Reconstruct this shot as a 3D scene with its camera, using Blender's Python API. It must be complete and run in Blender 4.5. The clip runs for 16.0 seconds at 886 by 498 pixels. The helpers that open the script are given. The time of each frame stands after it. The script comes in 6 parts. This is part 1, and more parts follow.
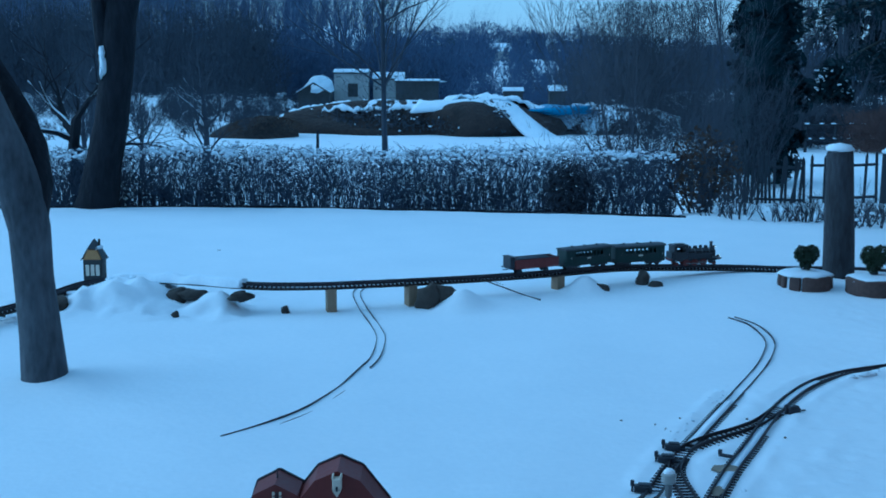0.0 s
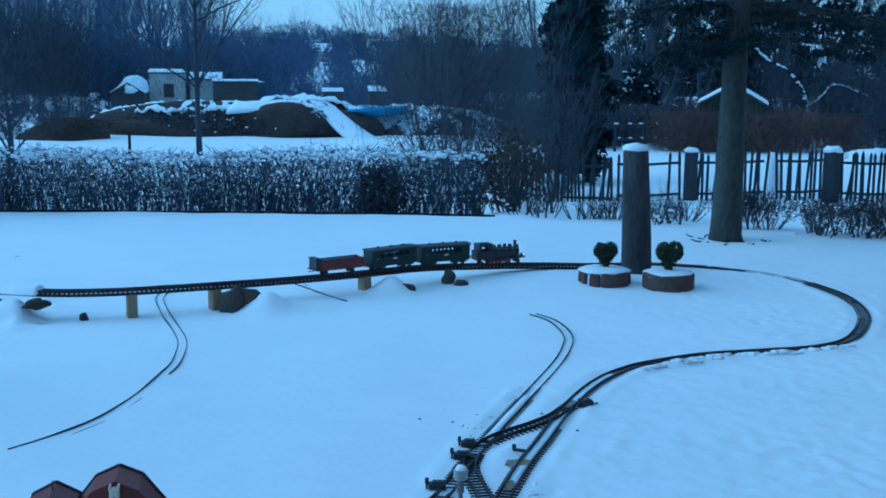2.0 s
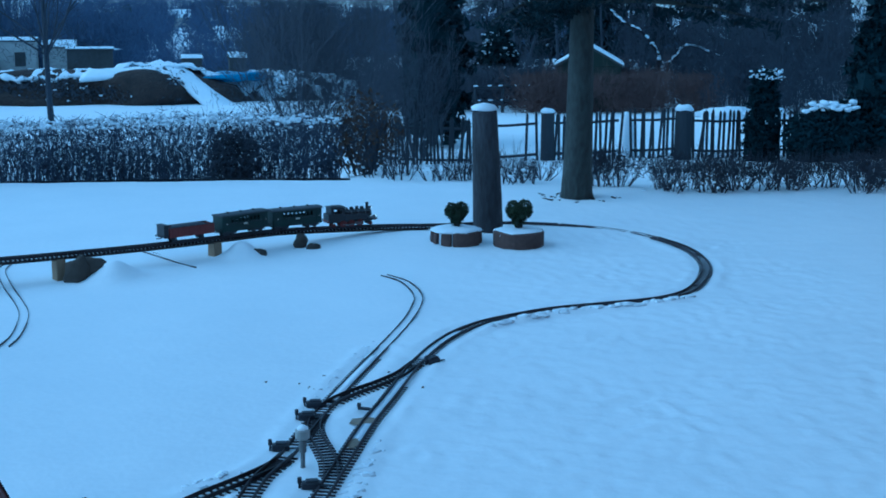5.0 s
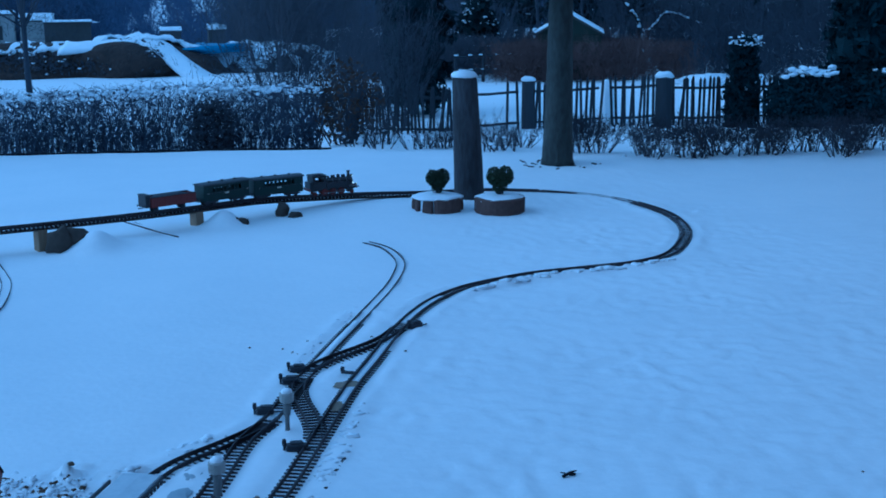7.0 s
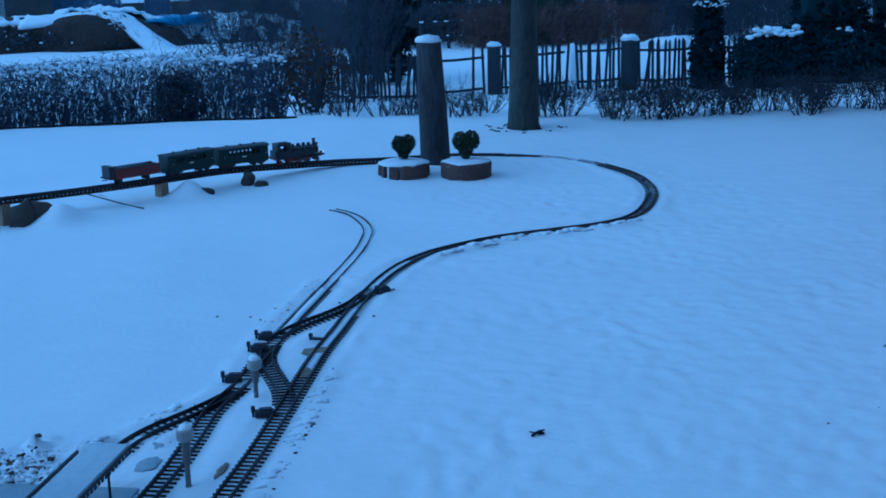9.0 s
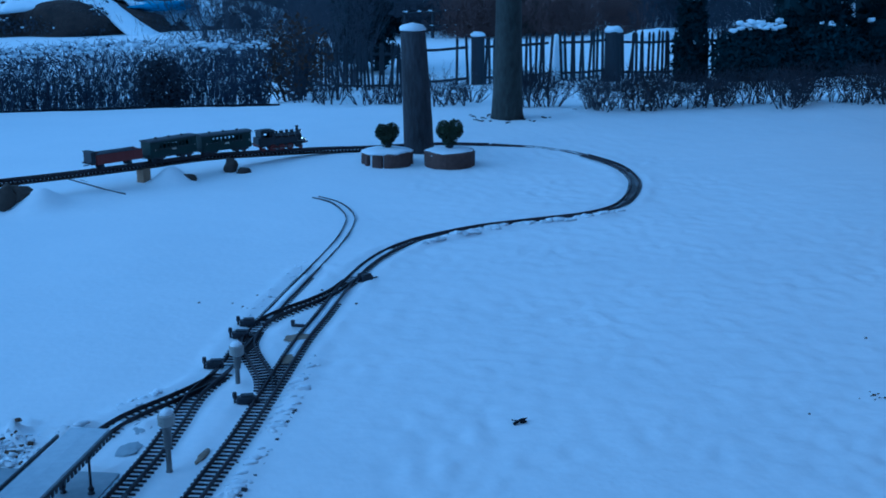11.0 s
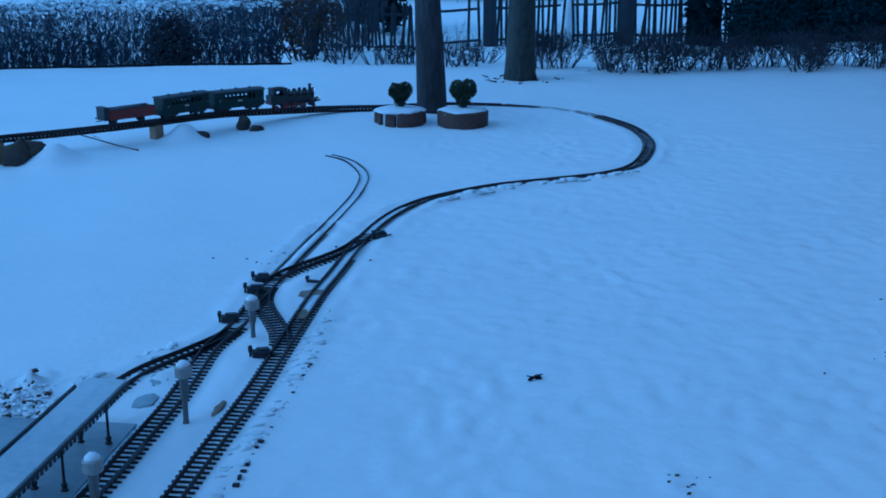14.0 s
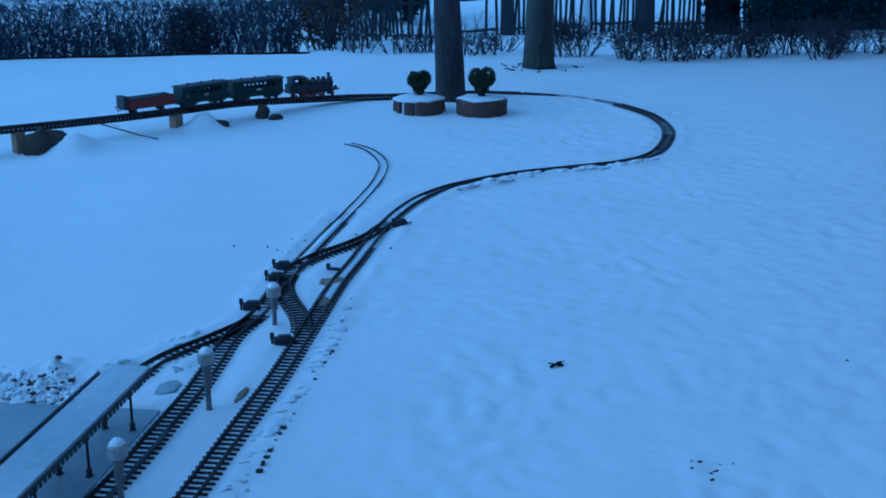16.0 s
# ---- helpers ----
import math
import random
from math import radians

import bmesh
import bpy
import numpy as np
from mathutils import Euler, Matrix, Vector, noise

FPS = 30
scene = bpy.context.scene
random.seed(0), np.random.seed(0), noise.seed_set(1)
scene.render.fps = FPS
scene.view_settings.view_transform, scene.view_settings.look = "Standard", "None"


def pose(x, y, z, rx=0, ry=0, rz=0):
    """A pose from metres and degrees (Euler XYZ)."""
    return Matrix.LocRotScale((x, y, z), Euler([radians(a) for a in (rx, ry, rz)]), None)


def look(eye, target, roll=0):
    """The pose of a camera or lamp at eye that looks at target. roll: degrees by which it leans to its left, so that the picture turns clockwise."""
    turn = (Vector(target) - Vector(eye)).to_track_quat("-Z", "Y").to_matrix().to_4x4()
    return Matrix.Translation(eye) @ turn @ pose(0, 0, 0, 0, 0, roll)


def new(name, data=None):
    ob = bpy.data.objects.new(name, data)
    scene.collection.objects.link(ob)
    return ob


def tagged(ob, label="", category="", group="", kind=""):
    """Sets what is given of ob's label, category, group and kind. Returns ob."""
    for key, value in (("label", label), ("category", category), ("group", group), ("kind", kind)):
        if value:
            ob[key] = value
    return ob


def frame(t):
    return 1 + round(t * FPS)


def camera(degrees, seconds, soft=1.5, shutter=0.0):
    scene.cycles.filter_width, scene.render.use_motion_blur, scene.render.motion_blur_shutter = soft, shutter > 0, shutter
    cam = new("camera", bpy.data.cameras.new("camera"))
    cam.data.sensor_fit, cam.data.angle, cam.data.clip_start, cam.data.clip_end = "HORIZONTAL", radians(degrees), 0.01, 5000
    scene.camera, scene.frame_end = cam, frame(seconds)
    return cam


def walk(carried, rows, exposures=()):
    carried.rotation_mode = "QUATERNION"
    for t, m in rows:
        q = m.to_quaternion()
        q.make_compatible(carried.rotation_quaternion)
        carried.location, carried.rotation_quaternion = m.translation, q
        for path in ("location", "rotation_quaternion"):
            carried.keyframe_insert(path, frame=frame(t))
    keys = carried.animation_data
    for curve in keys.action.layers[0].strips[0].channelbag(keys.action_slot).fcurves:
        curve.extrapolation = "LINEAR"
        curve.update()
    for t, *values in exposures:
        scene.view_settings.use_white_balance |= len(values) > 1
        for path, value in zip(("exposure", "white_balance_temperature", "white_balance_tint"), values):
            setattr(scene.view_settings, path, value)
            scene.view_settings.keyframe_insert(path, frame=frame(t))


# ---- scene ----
# ---------------------------------------------------------------- camera
cam = camera(38.0, 16.0, soft=1.8)
# seconds, x, y, z, yaw, pitch, roll
PATH = [
    (0.0, -0.170, 0.055, 1.541, -0.20, -9.36, -0.30),
    (0.5, -0.155, 0.058, 1.538, -1.65, -9.64, 0.14),
    (1.0, -0.128, 0.063, 1.539, -3.75, -9.41, -0.50),
    (1.5, -0.096, 0.053, 1.543, -5.74, -9.33, -0.66),
    (2.0, -0.058, 0.036, 1.549, -8.05, -9.28, -0.66),
    (2.5, -0.024, 0.024, 1.551, -9.95, -9.28, -0.02),
    (3.0, 0.006, 0.004, 1.557, -11.82, -9.07, 0.15),
    (3.5, 0.019, -0.002, 1.560, -12.33, -9.18, 0.46),
    (4.0, 0.032, -0.008, 1.560, -13.11, -9.30, 0.32),
    (4.5, 0.040, -0.002, 1.551, -13.67, -9.61, 0.24),
    (5.0, 0.047, 0.001, 1.529, -14.04, -10.77, -0.19),
    (7.5, 0.043, -0.048, 1.505, -15.55, -12.57, 0.67),
    (8.0, 0.057, -0.054, 1.499, -16.33, -13.29, 0.66),
    (8.5, 0.057, -0.050, 1.493, -16.25, -13.47, 0.75),
    (9.0, 0.061, -0.040, 1.488, -16.48, -13.47, 1.24),
    (11.5, 0.048, -0.030, 1.467, -17.34, -14.35, 0.18),
    (12.0, 0.037, -0.026, 1.454, -17.02, -14.91, -0.43),
    (12.5, 0.044, -0.020, 1.451, -17.22, -15.09, -0.48),
    (13.0, 0.033, -0.027, 1.449, -16.97, -15.28, -0.34),
    (13.5, 0.032, -0.028, 1.450, -16.79, -15.36, -0.15),
    (14.0, 0.027, -0.025, 1.450, -16.68, -15.50, 0.01),
    (14.5, 0.022, -0.026, 1.447, -16.44, -15.55, 0.01),
    (15.0, 0.026, -0.023, 1.441, -16.44, -15.75, 0.17),
    (15.5, 0.017, -0.026, 1.445, -16.31, -15.93, 0.06),
    (16.0, 0.012, -0.024, 1.442, -15.98, -15.95, 0.27),
]
EXPOSURE = [(0.0, 0.61, 3830), (2.5, 0.73, 3860), (3.5, 0.84, 3910), (4.5, 0.85, 3910), (5.0, 0.64, 3790), (7.5, 0.32, 3590), (9.0, 0.23, 3540), (11.5, 0.17, 3490), (16.0, 0.16, 3475)]
TINT = -15
LATE_TINT = -6
walk(cam, [(t, pose(x, y, z, 90 + p, r, w)) for t, x, y, z, w, p, r in PATH],
     [(t, s, k, TINT if t < 6 else LATE_TINT) for t, s, k in EXPOSURE])

# ---------------------------------------------------------------- world and light
SUN_UP, SUN_TURN = radians(27), radians(278)
world = bpy.data.worlds.new("dusk_sky")
scene.world = world
world.use_nodes = True
wt = world.node_tree
sky = wt.nodes.new("ShaderNodeTexSky")
sky.sky_type, sky.sun_disc = "NISHITA", False
sky.sun_elevation, sky.sun_rotation = SUN_UP, SUN_TURN
sky.air_density, sky.dust_density, sky.ozone_density = 1.0, 0.4, 3.0
wt.nodes["Background"].inputs["Strength"].default_value = 0.12
wt.links.new(sky.outputs[0], wt.nodes["Background"].inputs["Color"])
# an even cloud cover veils most of the clear sky
cloud, veil = wt.nodes.new("ShaderNodeBackground"), wt.nodes.new("ShaderNodeMixShader")
cloud.inputs["Color"].default_value, cloud.inputs["Strength"].default_value = (0.80, 0.95, 1.12, 1), 0.32
veil.inputs[0].default_value = 0.85
wt.links.new(wt.nodes["Background"].outputs[0], veil.inputs[1])
wt.links.new(cloud.outputs[0], veil.inputs[2])
wt.links.new(veil.outputs[0], wt.nodes["World Output"].inputs["Surface"])
sun_data = bpy.data.lights.new("sun", "SUN")
sun_data.energy, sun_data.angle, sun_data.color = 0.75, radians(65), (1.0, 0.96, 0.92)
sun = new("sun", sun_data)
sun.matrix_world = look((0, 0, 0), (-math.sin(SUN_TURN) * math.cos(SUN_UP), -math.cos(SUN_TURN) * math.cos(SUN_UP), -math.sin(SUN_UP)))


# ---------------------------------------------------------------- materials
def material(name, base, second, rough=0.8, grain=20.0, patch=2.0, bump=0.3, metal=0.0, depth=0.01, lengthwise=1.0, specular=0.5, mix=0.5):
    """Two colours mixed by coarse patches and fine grain, with a fine relief."""
    m = bpy.data.materials.new(name)
    m.use_nodes = True
    t = m.node_tree
    b = t.nodes["Principled BSDF"]
    co = t.nodes.new("ShaderNodeTexCoord")
    mp = t.nodes.new("ShaderNodeMapping")
    mp.inputs["Scale"].default_value = (1, 1, lengthwise)
    geo = t.nodes.new("ShaderNodeNewGeometry")
    t.links.new(geo.outputs["Position"], mp.inputs["Vector"])
    fine, coarse = t.nodes.new("ShaderNodeTexNoise"), t.nodes.new("ShaderNodeTexNoise")
    for n, s in ((fine, grain), (coarse, patch)):
        n.inputs["Scale"].default_value, n.inputs["Detail"].default_value = s, 6
        t.links.new(mp.outputs[0], n.inputs["Vector"])
    add = t.nodes.new("ShaderNodeMath")
    add.operation = "ADD"
    t.links.new(fine.outputs["Fac"], add.inputs[0])
    t.links.new(coarse.outputs["Fac"], add.inputs[1])
    rnd = t.nodes.new("ShaderNodeObjectInfo")
    jit = t.nodes.new("ShaderNodeMath")
    jit.operation = "MULTIPLY_ADD"
    t.links.new(rnd.outputs["Random"], jit.inputs[0])
    jit.inputs[1].default_value = 0.3
    t.links.new(add.outputs[0], jit.inputs[2])
    ramp = t.nodes.new("ShaderNodeMapRange")
    ramp.inputs["From Min"].default_value, ramp.inputs["From Max"].default_value = 0.75 + (0.5 - mix) * 0.6, 1.45 + (0.5 - mix) * 0.6
    t.links.new(jit.outputs[0], ramp.inputs["Value"])
    mx = t.nodes.new("ShaderNodeMix")
    mx.data_type = "RGBA"
    mx.inputs["A"].default_value, mx.inputs["B"].default_value = (*base, 1), (*second, 1)
    t.links.new(ramp.outputs[0], mx.inputs["Factor"])
    t.links.new(mx.outputs["Result"], b.inputs["Base Color"])
    rr = t.nodes.new("ShaderNodeMapRange")
    rr.inputs["To Min"].default_value, rr.inputs["To Max"].default_value = max(rough - 0.12, 0.03), min(rough + 0.12, 1.0)
    t.links.new(fine.outputs["Fac"], rr.inputs["Value"])
    t.links.new(rr.outputs[0], b.inputs["Roughness"])
    b.inputs["Metallic"].default_value = metal
    b.inputs["Specular IOR Level"].default_value = specular
    if bump:
        bp = t.nodes.new("ShaderNodeBump")
        bp.inputs["Strength"].default_value, bp.inputs["Distance"].default_value = bump, depth
        t.links.new(add.outputs[0], bp.inputs["Height"])
        t.links.new(bp.outputs[0], b.inputs["Normal"])
    return m


def glowing(name, colour, strength):
    m = bpy.data.materials.new(name)
    m.use_nodes = True
    b = m.node_tree.nodes["Principled BSDF"]
    b.inputs["Base Color"].default_value = (*colour, 1)
    b.inputs["Emission Color"].default_value = (*colour, 1)
    b.inputs["Emission Strength"].default_value = strength
    return m


def glass(name):
    m = bpy.data.materials.new(name)
    m.use_nodes = True
    b = m.node_tree.nodes["Principled BSDF"]
    b.inputs["Base Color"].default_value = (0.9, 0.95, 0.97, 1)
    b.inputs["Roughness"].default_value = 0.08
    b.inputs["Transmission Weight"].default_value = 1.0
    b.inputs["IOR"].default_value = 1.05
    return m


SNOW = material("snow", (0.79, 0.83, 0.88), (0.85, 0.88, 0.92), 0.75, 30, 2.2, 0.17, depth=0.012, specular=0.2)
SNOW_CAP = material("snow_cap", (0.74, 0.80, 0.88), (0.86, 0.90, 0.95), 0.75, 60, 8, 0.4, depth=0.004, specular=0.25)
BARK_GREY = material("grey_bark", (0.0288, 0.032, 0.04083), (0.1125, 0.118, 0.1378), 0.9, 40, 6, 0.6, depth=0.008, lengthwise=0.35)
BARK_DARK = material("dark_bark", (0.008821, 0.0099, 0.01426), (0.02406, 0.02476, 0.0317), 0.95, 26, 8, 1.0, depth=0.03, specular=0.2, lengthwise=0.35)
BARK_PINE = material("pine_bark", (0.009315, 0.01265, 0.01357), (0.05382, 0.0598, 0.0573), 0.9, 34, 9, 0.9, depth=0.02, lengthwise=0.4)
TWIG = material("twig_bark", (0.0237, 0.02862, 0.04297), (0.05266, 0.05724, 0.07767), 0.9, 30, 3, 0.0)
HEDGE_TWIG = material("hedge_twig", (0.03312, 0.042, 0.06704), (0.08114, 0.095, 0.1434), 0.9, 30, 3, 0.0)
TWIG_RED = material("reddish_twig", (0.066, 0.046, 0.046), (0.115, 0.076, 0.070), 0.9, 20, 1.5, 0.0)
BUSH_TWIG = material("grey_brown_twig", (0.03478, 0.04, 0.05576), (0.07286, 0.076, 0.09685), 0.9, 20, 1.5, 0.0)
# twigs of the far woods: aerial haze is put into this paler, bluer colour
HAZED_TWIG = material("air_hazed_twig", (0.05926, 0.07788, 0.1398), (0.1099, 0.1357, 0.2267), 0.95, 3, 0.3, 0.0)
LEAF_DRY = material("dry_leaf", (0.0325, 0.02275, 0.01625), (0.065, 0.04225, 0.02925), 0.85, 25, 3, 0.0)
# needles across the valley, lightened so the colour carries the haze of distance
HAZED_NEEDLE = material("air_hazed_needles", (0.040, 0.055, 0.064), (0.066, 0.084, 0.094), 0.9, 3, 0.3, 0.0)
NEEDLE = material("conifer_needles", (0.00459, 0.01152, 0.01597), (0.01147, 0.02592, 0.03431), 0.8, 25, 1.5, 0.0, specular=0.2)
BOX_LEAF = material("box_leaves", (0.012, 0.021, 0.0084), (0.027, 0.042, 0.015), 0.7, 60, 10, 0.0)
FENCE_WOOD = material("weathered_fence", (0.0158, 0.0187, 0.02618), (0.03461, 0.0391, 0.05004), 0.9, 40, 4, 0.4, depth=0.004, lengthwise=0.2)
POST_WOOD = material("pale_post_wood", (0.204, 0.1496, 0.0952), (0.2856, 0.2244, 0.1496), 0.85, 60, 10, 0.4, depth=0.002, lengthwise=0.2)
DECK_WOOD = material("dark_deck_wood", (0.021, 0.018, 0.0168), (0.048, 0.039, 0.033), 0.85, 60, 8, 0.4, depth=0.002)
STUMP_WOOD = material("stump_bark", (0.00891, 0.0099, 0.01357), (0.0594, 0.0605, 0.07238), 0.92, 45, 9, 0.95, depth=0.018, lengthwise=0.25)
RAIL = material("rail_metal", (0.022, 0.02, 0.026), (0.055, 0.049, 0.0585), 0.5, 90, 10, 0.2, metal=0.5, depth=0.001)
SLEEPER = material("sleeper_plastic", (0.01188, 0.0108, 0.01448), (0.027, 0.024, 0.03076), 0.75, 120, 20, 0.3, depth=0.001)
BLACK = material("black_plastic", (0.0108, 0.012, 0.0181), (0.027, 0.03, 0.04454), 0.5, 90, 12, 0.15, depth=0.001)
BLACK_PAINT = material("black_paint", (0.00756, 0.0084, 0.01267), (0.01638, 0.0182, 0.02729), 0.38, 80, 12, 0.1, depth=0.001)
GREEN_PAINT = material("dark_green_paint", (0.00576, 0.01872, 0.01748), (0.00936, 0.0288, 0.02576), 0.62, 80, 12, 0.1, depth=0.001)
RED_PAINT = material("oxide_red_paint", (0.098, 0.014, 0.0126), (0.14, 0.0238, 0.0196), 0.5, 80, 10, 0.1, depth=0.001)
WHEEL_RED = material("wheel_red", (0.1008, 0.0108, 0.009), (0.1296, 0.018, 0.0144), 0.45, 80, 12, 0.1, depth=0.001)
ROOF_GREY = material("roof_grey", (0.0225, 0.02612, 0.033), (0.0405, 0.04512, 0.055), 0.6, 70, 9, 0.15, depth=0.001)
ROOF_RED = material("red_shingle_plastic", (0.084, 0.01176, 0.01008), (0.1218, 0.021, 0.0168), 0.55, 60, 7, 0.25, depth=0.002)
CREAM = material("cream_plastic", (0.55, 0.50, 0.40), (0.68, 0.63, 0.52), 0.6, 60, 8, 0.1, depth=0.001)
OCHRE = material("ochre_wall", (0.30, 0.17, 0.06), (0.42, 0.25, 0.10), 0.8, 60, 10, 0.2, depth=0.001)
ROCK = material("dark_stone", (0.027, 0.024, 0.0216), (0.072, 0.063, 0.054), 0.9, 35, 6, 0.7, depth=0.01)
BRICKISH = material("planter_ring", (0.0525, 0.035, 0.0315), (0.105, 0.07, 0.0595), 0.9, 45, 7, 0.6, depth=0.004)
SOIL = material("soil", (0.040, 0.031, 0.025), (0.105, 0.080, 0.056), 0.95, 40, 5, 0.6, depth=0.01)
BOARD = material("old_board", (0.16, 0.14, 0.11), (0.28, 0.24, 0.18), 0.85, 40, 6, 0.3, depth=0.003)
PAVING = material("wet_paving", (0.24, 0.28, 0.33), (0.38, 0.42, 0.47), 0.4, 30, 4, 0.2, depth=0.002)
CANOPY = material("canopy_roofing", (0.44, 0.49, 0.56), (0.62, 0.67, 0.73), 0.45, 40, 5, 0.15, depth=0.002)
GREY_METAL = material("grey_lamp_metal", (0.12, 0.126, 0.132), (0.192, 0.198, 0.204), 0.45, 60, 9, 0.15, metal=0.3, depth=0.001)
MILK = material("milky_globe", (0.275, 0.28, 0.275), (0.34, 0.345, 0.335), 0.3, 40, 6, 0.0)
RENDER_WALL = material("pale_render_wall", (0.30, 0.30, 0.29), (0.48, 0.47, 0.45), 0.9, 8, 1.0, 0.3, depth=0.02)
DARK_WALL = material("dark_hut_wall", (0.0324, 0.033, 0.0348), (0.0648, 0.066, 0.0696), 0.9, 8, 1.0, 0.3, depth=0.02)
GREEN_WALL = material("green_shed_wall", (0.0108, 0.0198, 0.0162), (0.0216, 0.0324, 0.0252), 0.85, 12, 1.5, 0.2, depth=0.01)
COMPOST = material("compost_heap", (0.011, 0.0115, 0.013), (0.050, 0.036, 0.031), 0.95, 11, 1.6, 0.9, depth=0.08)
TARP = material("blue_tarpaulin", (0.05, 0.16, 0.33), (0.08, 0.22, 0.42), 0.45, 6, 1.0, 0.3, depth=0.02)
LIT = glowing("lit_headlamp", (1.0, 0.85, 0.45), 6.0)
PANE = glass("window_glass")
# for the walls added out of view to block sky light
SHADE_WALL = material("shade_wall_brick", (0.16, 0.09, 0.07), (0.26, 0.15, 0.11), 0.9, 20, 2, 0.3, depth=0.01)


# ---------------------------------------------------------------- mesh tools
class Geo:
    """Plain vertex and face lists that become one mesh."""

    def __init__(self):
        self.v, self.f = [], []

    def add(self, verts, faces):
        k = len(self.v)
        self.v.extend(tuple(p) for p in verts)
        self.f.extend(tuple(i + k for i in q) for q in faces)
        return self

    def box(self, centre, size, turn=0.0, c=0.0, m=None):
        """A box with chamfered edges; turn in degrees about z."""
        hx, hy, hz = (s / 2 for s in size)
        c = min(c, hx * 0.9, hy * 0.9, hz * 0.9)
        mat = m if m is not None else pose(*centre, 0, 0, turn)
        if m is not None:
            mat = m @ Matrix.Translation(centre)
        if c <= 0:
            vs = [(x * hx, y * hy, z * hz) for x in (-1, 1) for y in (-1, 1) for z in (-1, 1)]
            fs = [(0, 1, 3, 2), (4, 6, 7, 5), (0, 4, 5, 1), (2, 3, 7, 6), (0, 2, 6, 4), (1, 5, 7, 3)]
            return self.add([mat @ Vector(p) for p in vs], fs)
        vs, ix = [], {}
        for x in (-1, 1):
            for y in (-1, 1):
                for z in (-1, 1):
                    for a in range(3):
                        p = [x * (hx - c), y * (hy - c), z * (hz - c)]
                        p[a] = (x * hx, y * hy, z * hz)[a]
                        ix[x, y, z, a] = len(vs)
                        vs.append(p)
        fs = []
        for a in range(3):
            b, d = (a + 1) % 3, (a + 2) % 3
            for s in (-1, 1):
                q = []
                for u, w in ((-1, -1), (1, -1), (1, 1), (-1, 1)):
                    k = [0, 0, 0]
                    k[a], k[b], k[d] = s, u, w
                    q.append(ix[(*k, a)])
                fs.append(q if s > 0 else q[::-1])
            for u in (-1, 1):
                for w in (-1, 1):
                    k0, k1 = [0, 0, 0], [0, 0, 0]
                    k0[a], k1[a] = -1, 1
                    k0[b] = k1[b] = u
                    k0[d] = k1[d] = w
                    q = [ix[(*k0, b)], ix[(*k1, b)], ix[(*k1, d)], ix[(*k0, d)]]
                    fs.append(q if u * w < 0 else q[::-1])
        for x in (-1, 1):
            for y in (-1, 1):
                for z in (-1, 1):
                    q = [ix[x, y, z, 0], ix[x, y, z, 1], ix[x, y, z, 2]]
                    fs.append(q if x * y * z > 0 else q[::-1])
        return self.add([mat @ Vector(p) for p in vs], fs)

    def tube(self, pts, radii, n=8, caps=True, rough=0.0, rng=None):
        """A tapered tube along points."""
        rings = []
        pts = [Vector(p) for p in pts]
        side = None
        for i, p in enumerate(pts):
            d = (pts[min(i + 1, len(pts) - 1)] - pts[max(i - 1, 0)]).normalized()
            if side is None:
                side = d.orthogonal().normalized()
            side = (side - d * side.dot(d)).normalized()
            up = d.cross(side)
            ring = []
            for k in range(n):
                a = 2 * math.pi * k / n
                r = radii[i] * (1 + (rng.uniform(-rough, rough) if rough else 0))
                ring.append(p + (side * math.cos(a) + up * math.sin(a)) * r)
            rings.append(ring)
        vs = [p for ring in rings for p in ring]
        fs = [(i * n + k, i * n + (k + 1) % n, (i + 1) * n + (k + 1) % n, (i + 1) * n + k) for i in range(len(rings) - 1) for k in range(n)]
        if caps:
            fs += [tuple(range(n - 1, -1, -1)), tuple(range((len(rings) - 1) * n, len(rings) * n))]
        return self.add(vs, fs)

    def lathe(self, profile, centre=(0, 0, 0), n=16, m=None, squash=(1, 1), wob=0.0, rng=None):
        """Turned about z: profile of (radius, height)."""
        mat = m or Matrix.Identity(4)
        vs, k = [], len(profile)
        w = [1 + (rng.uniform(-wob, wob) if wob else 0) for _ in range(n)]
        for r, z in profile:
            for i in range(n):
                a = 2 * math.pi * i / n
                vs.append(mat @ Vector((centre[0] + r * w[i] * math.cos(a) * squash[0], centre[1] + r * w[i] * math.sin(a) * squash[1], centre[2] + z)))
        fs = [(j * n + i, j * n + (i + 1) % n, (j + 1) * n + (i + 1) % n, (j + 1) * n + i) for j in range(k - 1) for i in range(n)]
        fs += [tuple(range(n - 1, -1, -1)), tuple(range((k - 1) * n, k * n))]
        return self.add(vs, fs)

    def blob(self, centre, radii, rng, n=9, k=6, wob=0.15, flat=-1.0):
        """A lumpy rounded body; everything under flat is cut level."""
        vs = []
        off = Vector((rng.uniform(-50, 50), rng.uniform(-50, 50), 0))
        for j in range(k + 1):
            b = -math.pi / 2 + math.pi * j / k
            for i in range(n):
                a = 2 * math.pi * i / n
                d = Vector((math.cos(a) * math.cos(b), math.sin(a) * math.cos(b), max(math.sin(b), flat)))
                s = 1 + wob * noise.noise(d * 1.7 + off) * 2
                vs.append((centre[0] + d.x * radii[0] * s, centre[1] + d.y * radii[1] * s, centre[2] + d.z * radii[2] * s))
        fs = [(j * n + i, j * n + (i + 1) % n, (j + 1) * n + (i + 1) % n, (j + 1) * n + i) for j in range(k) for i in range(n)]
        return self.add(vs, fs)

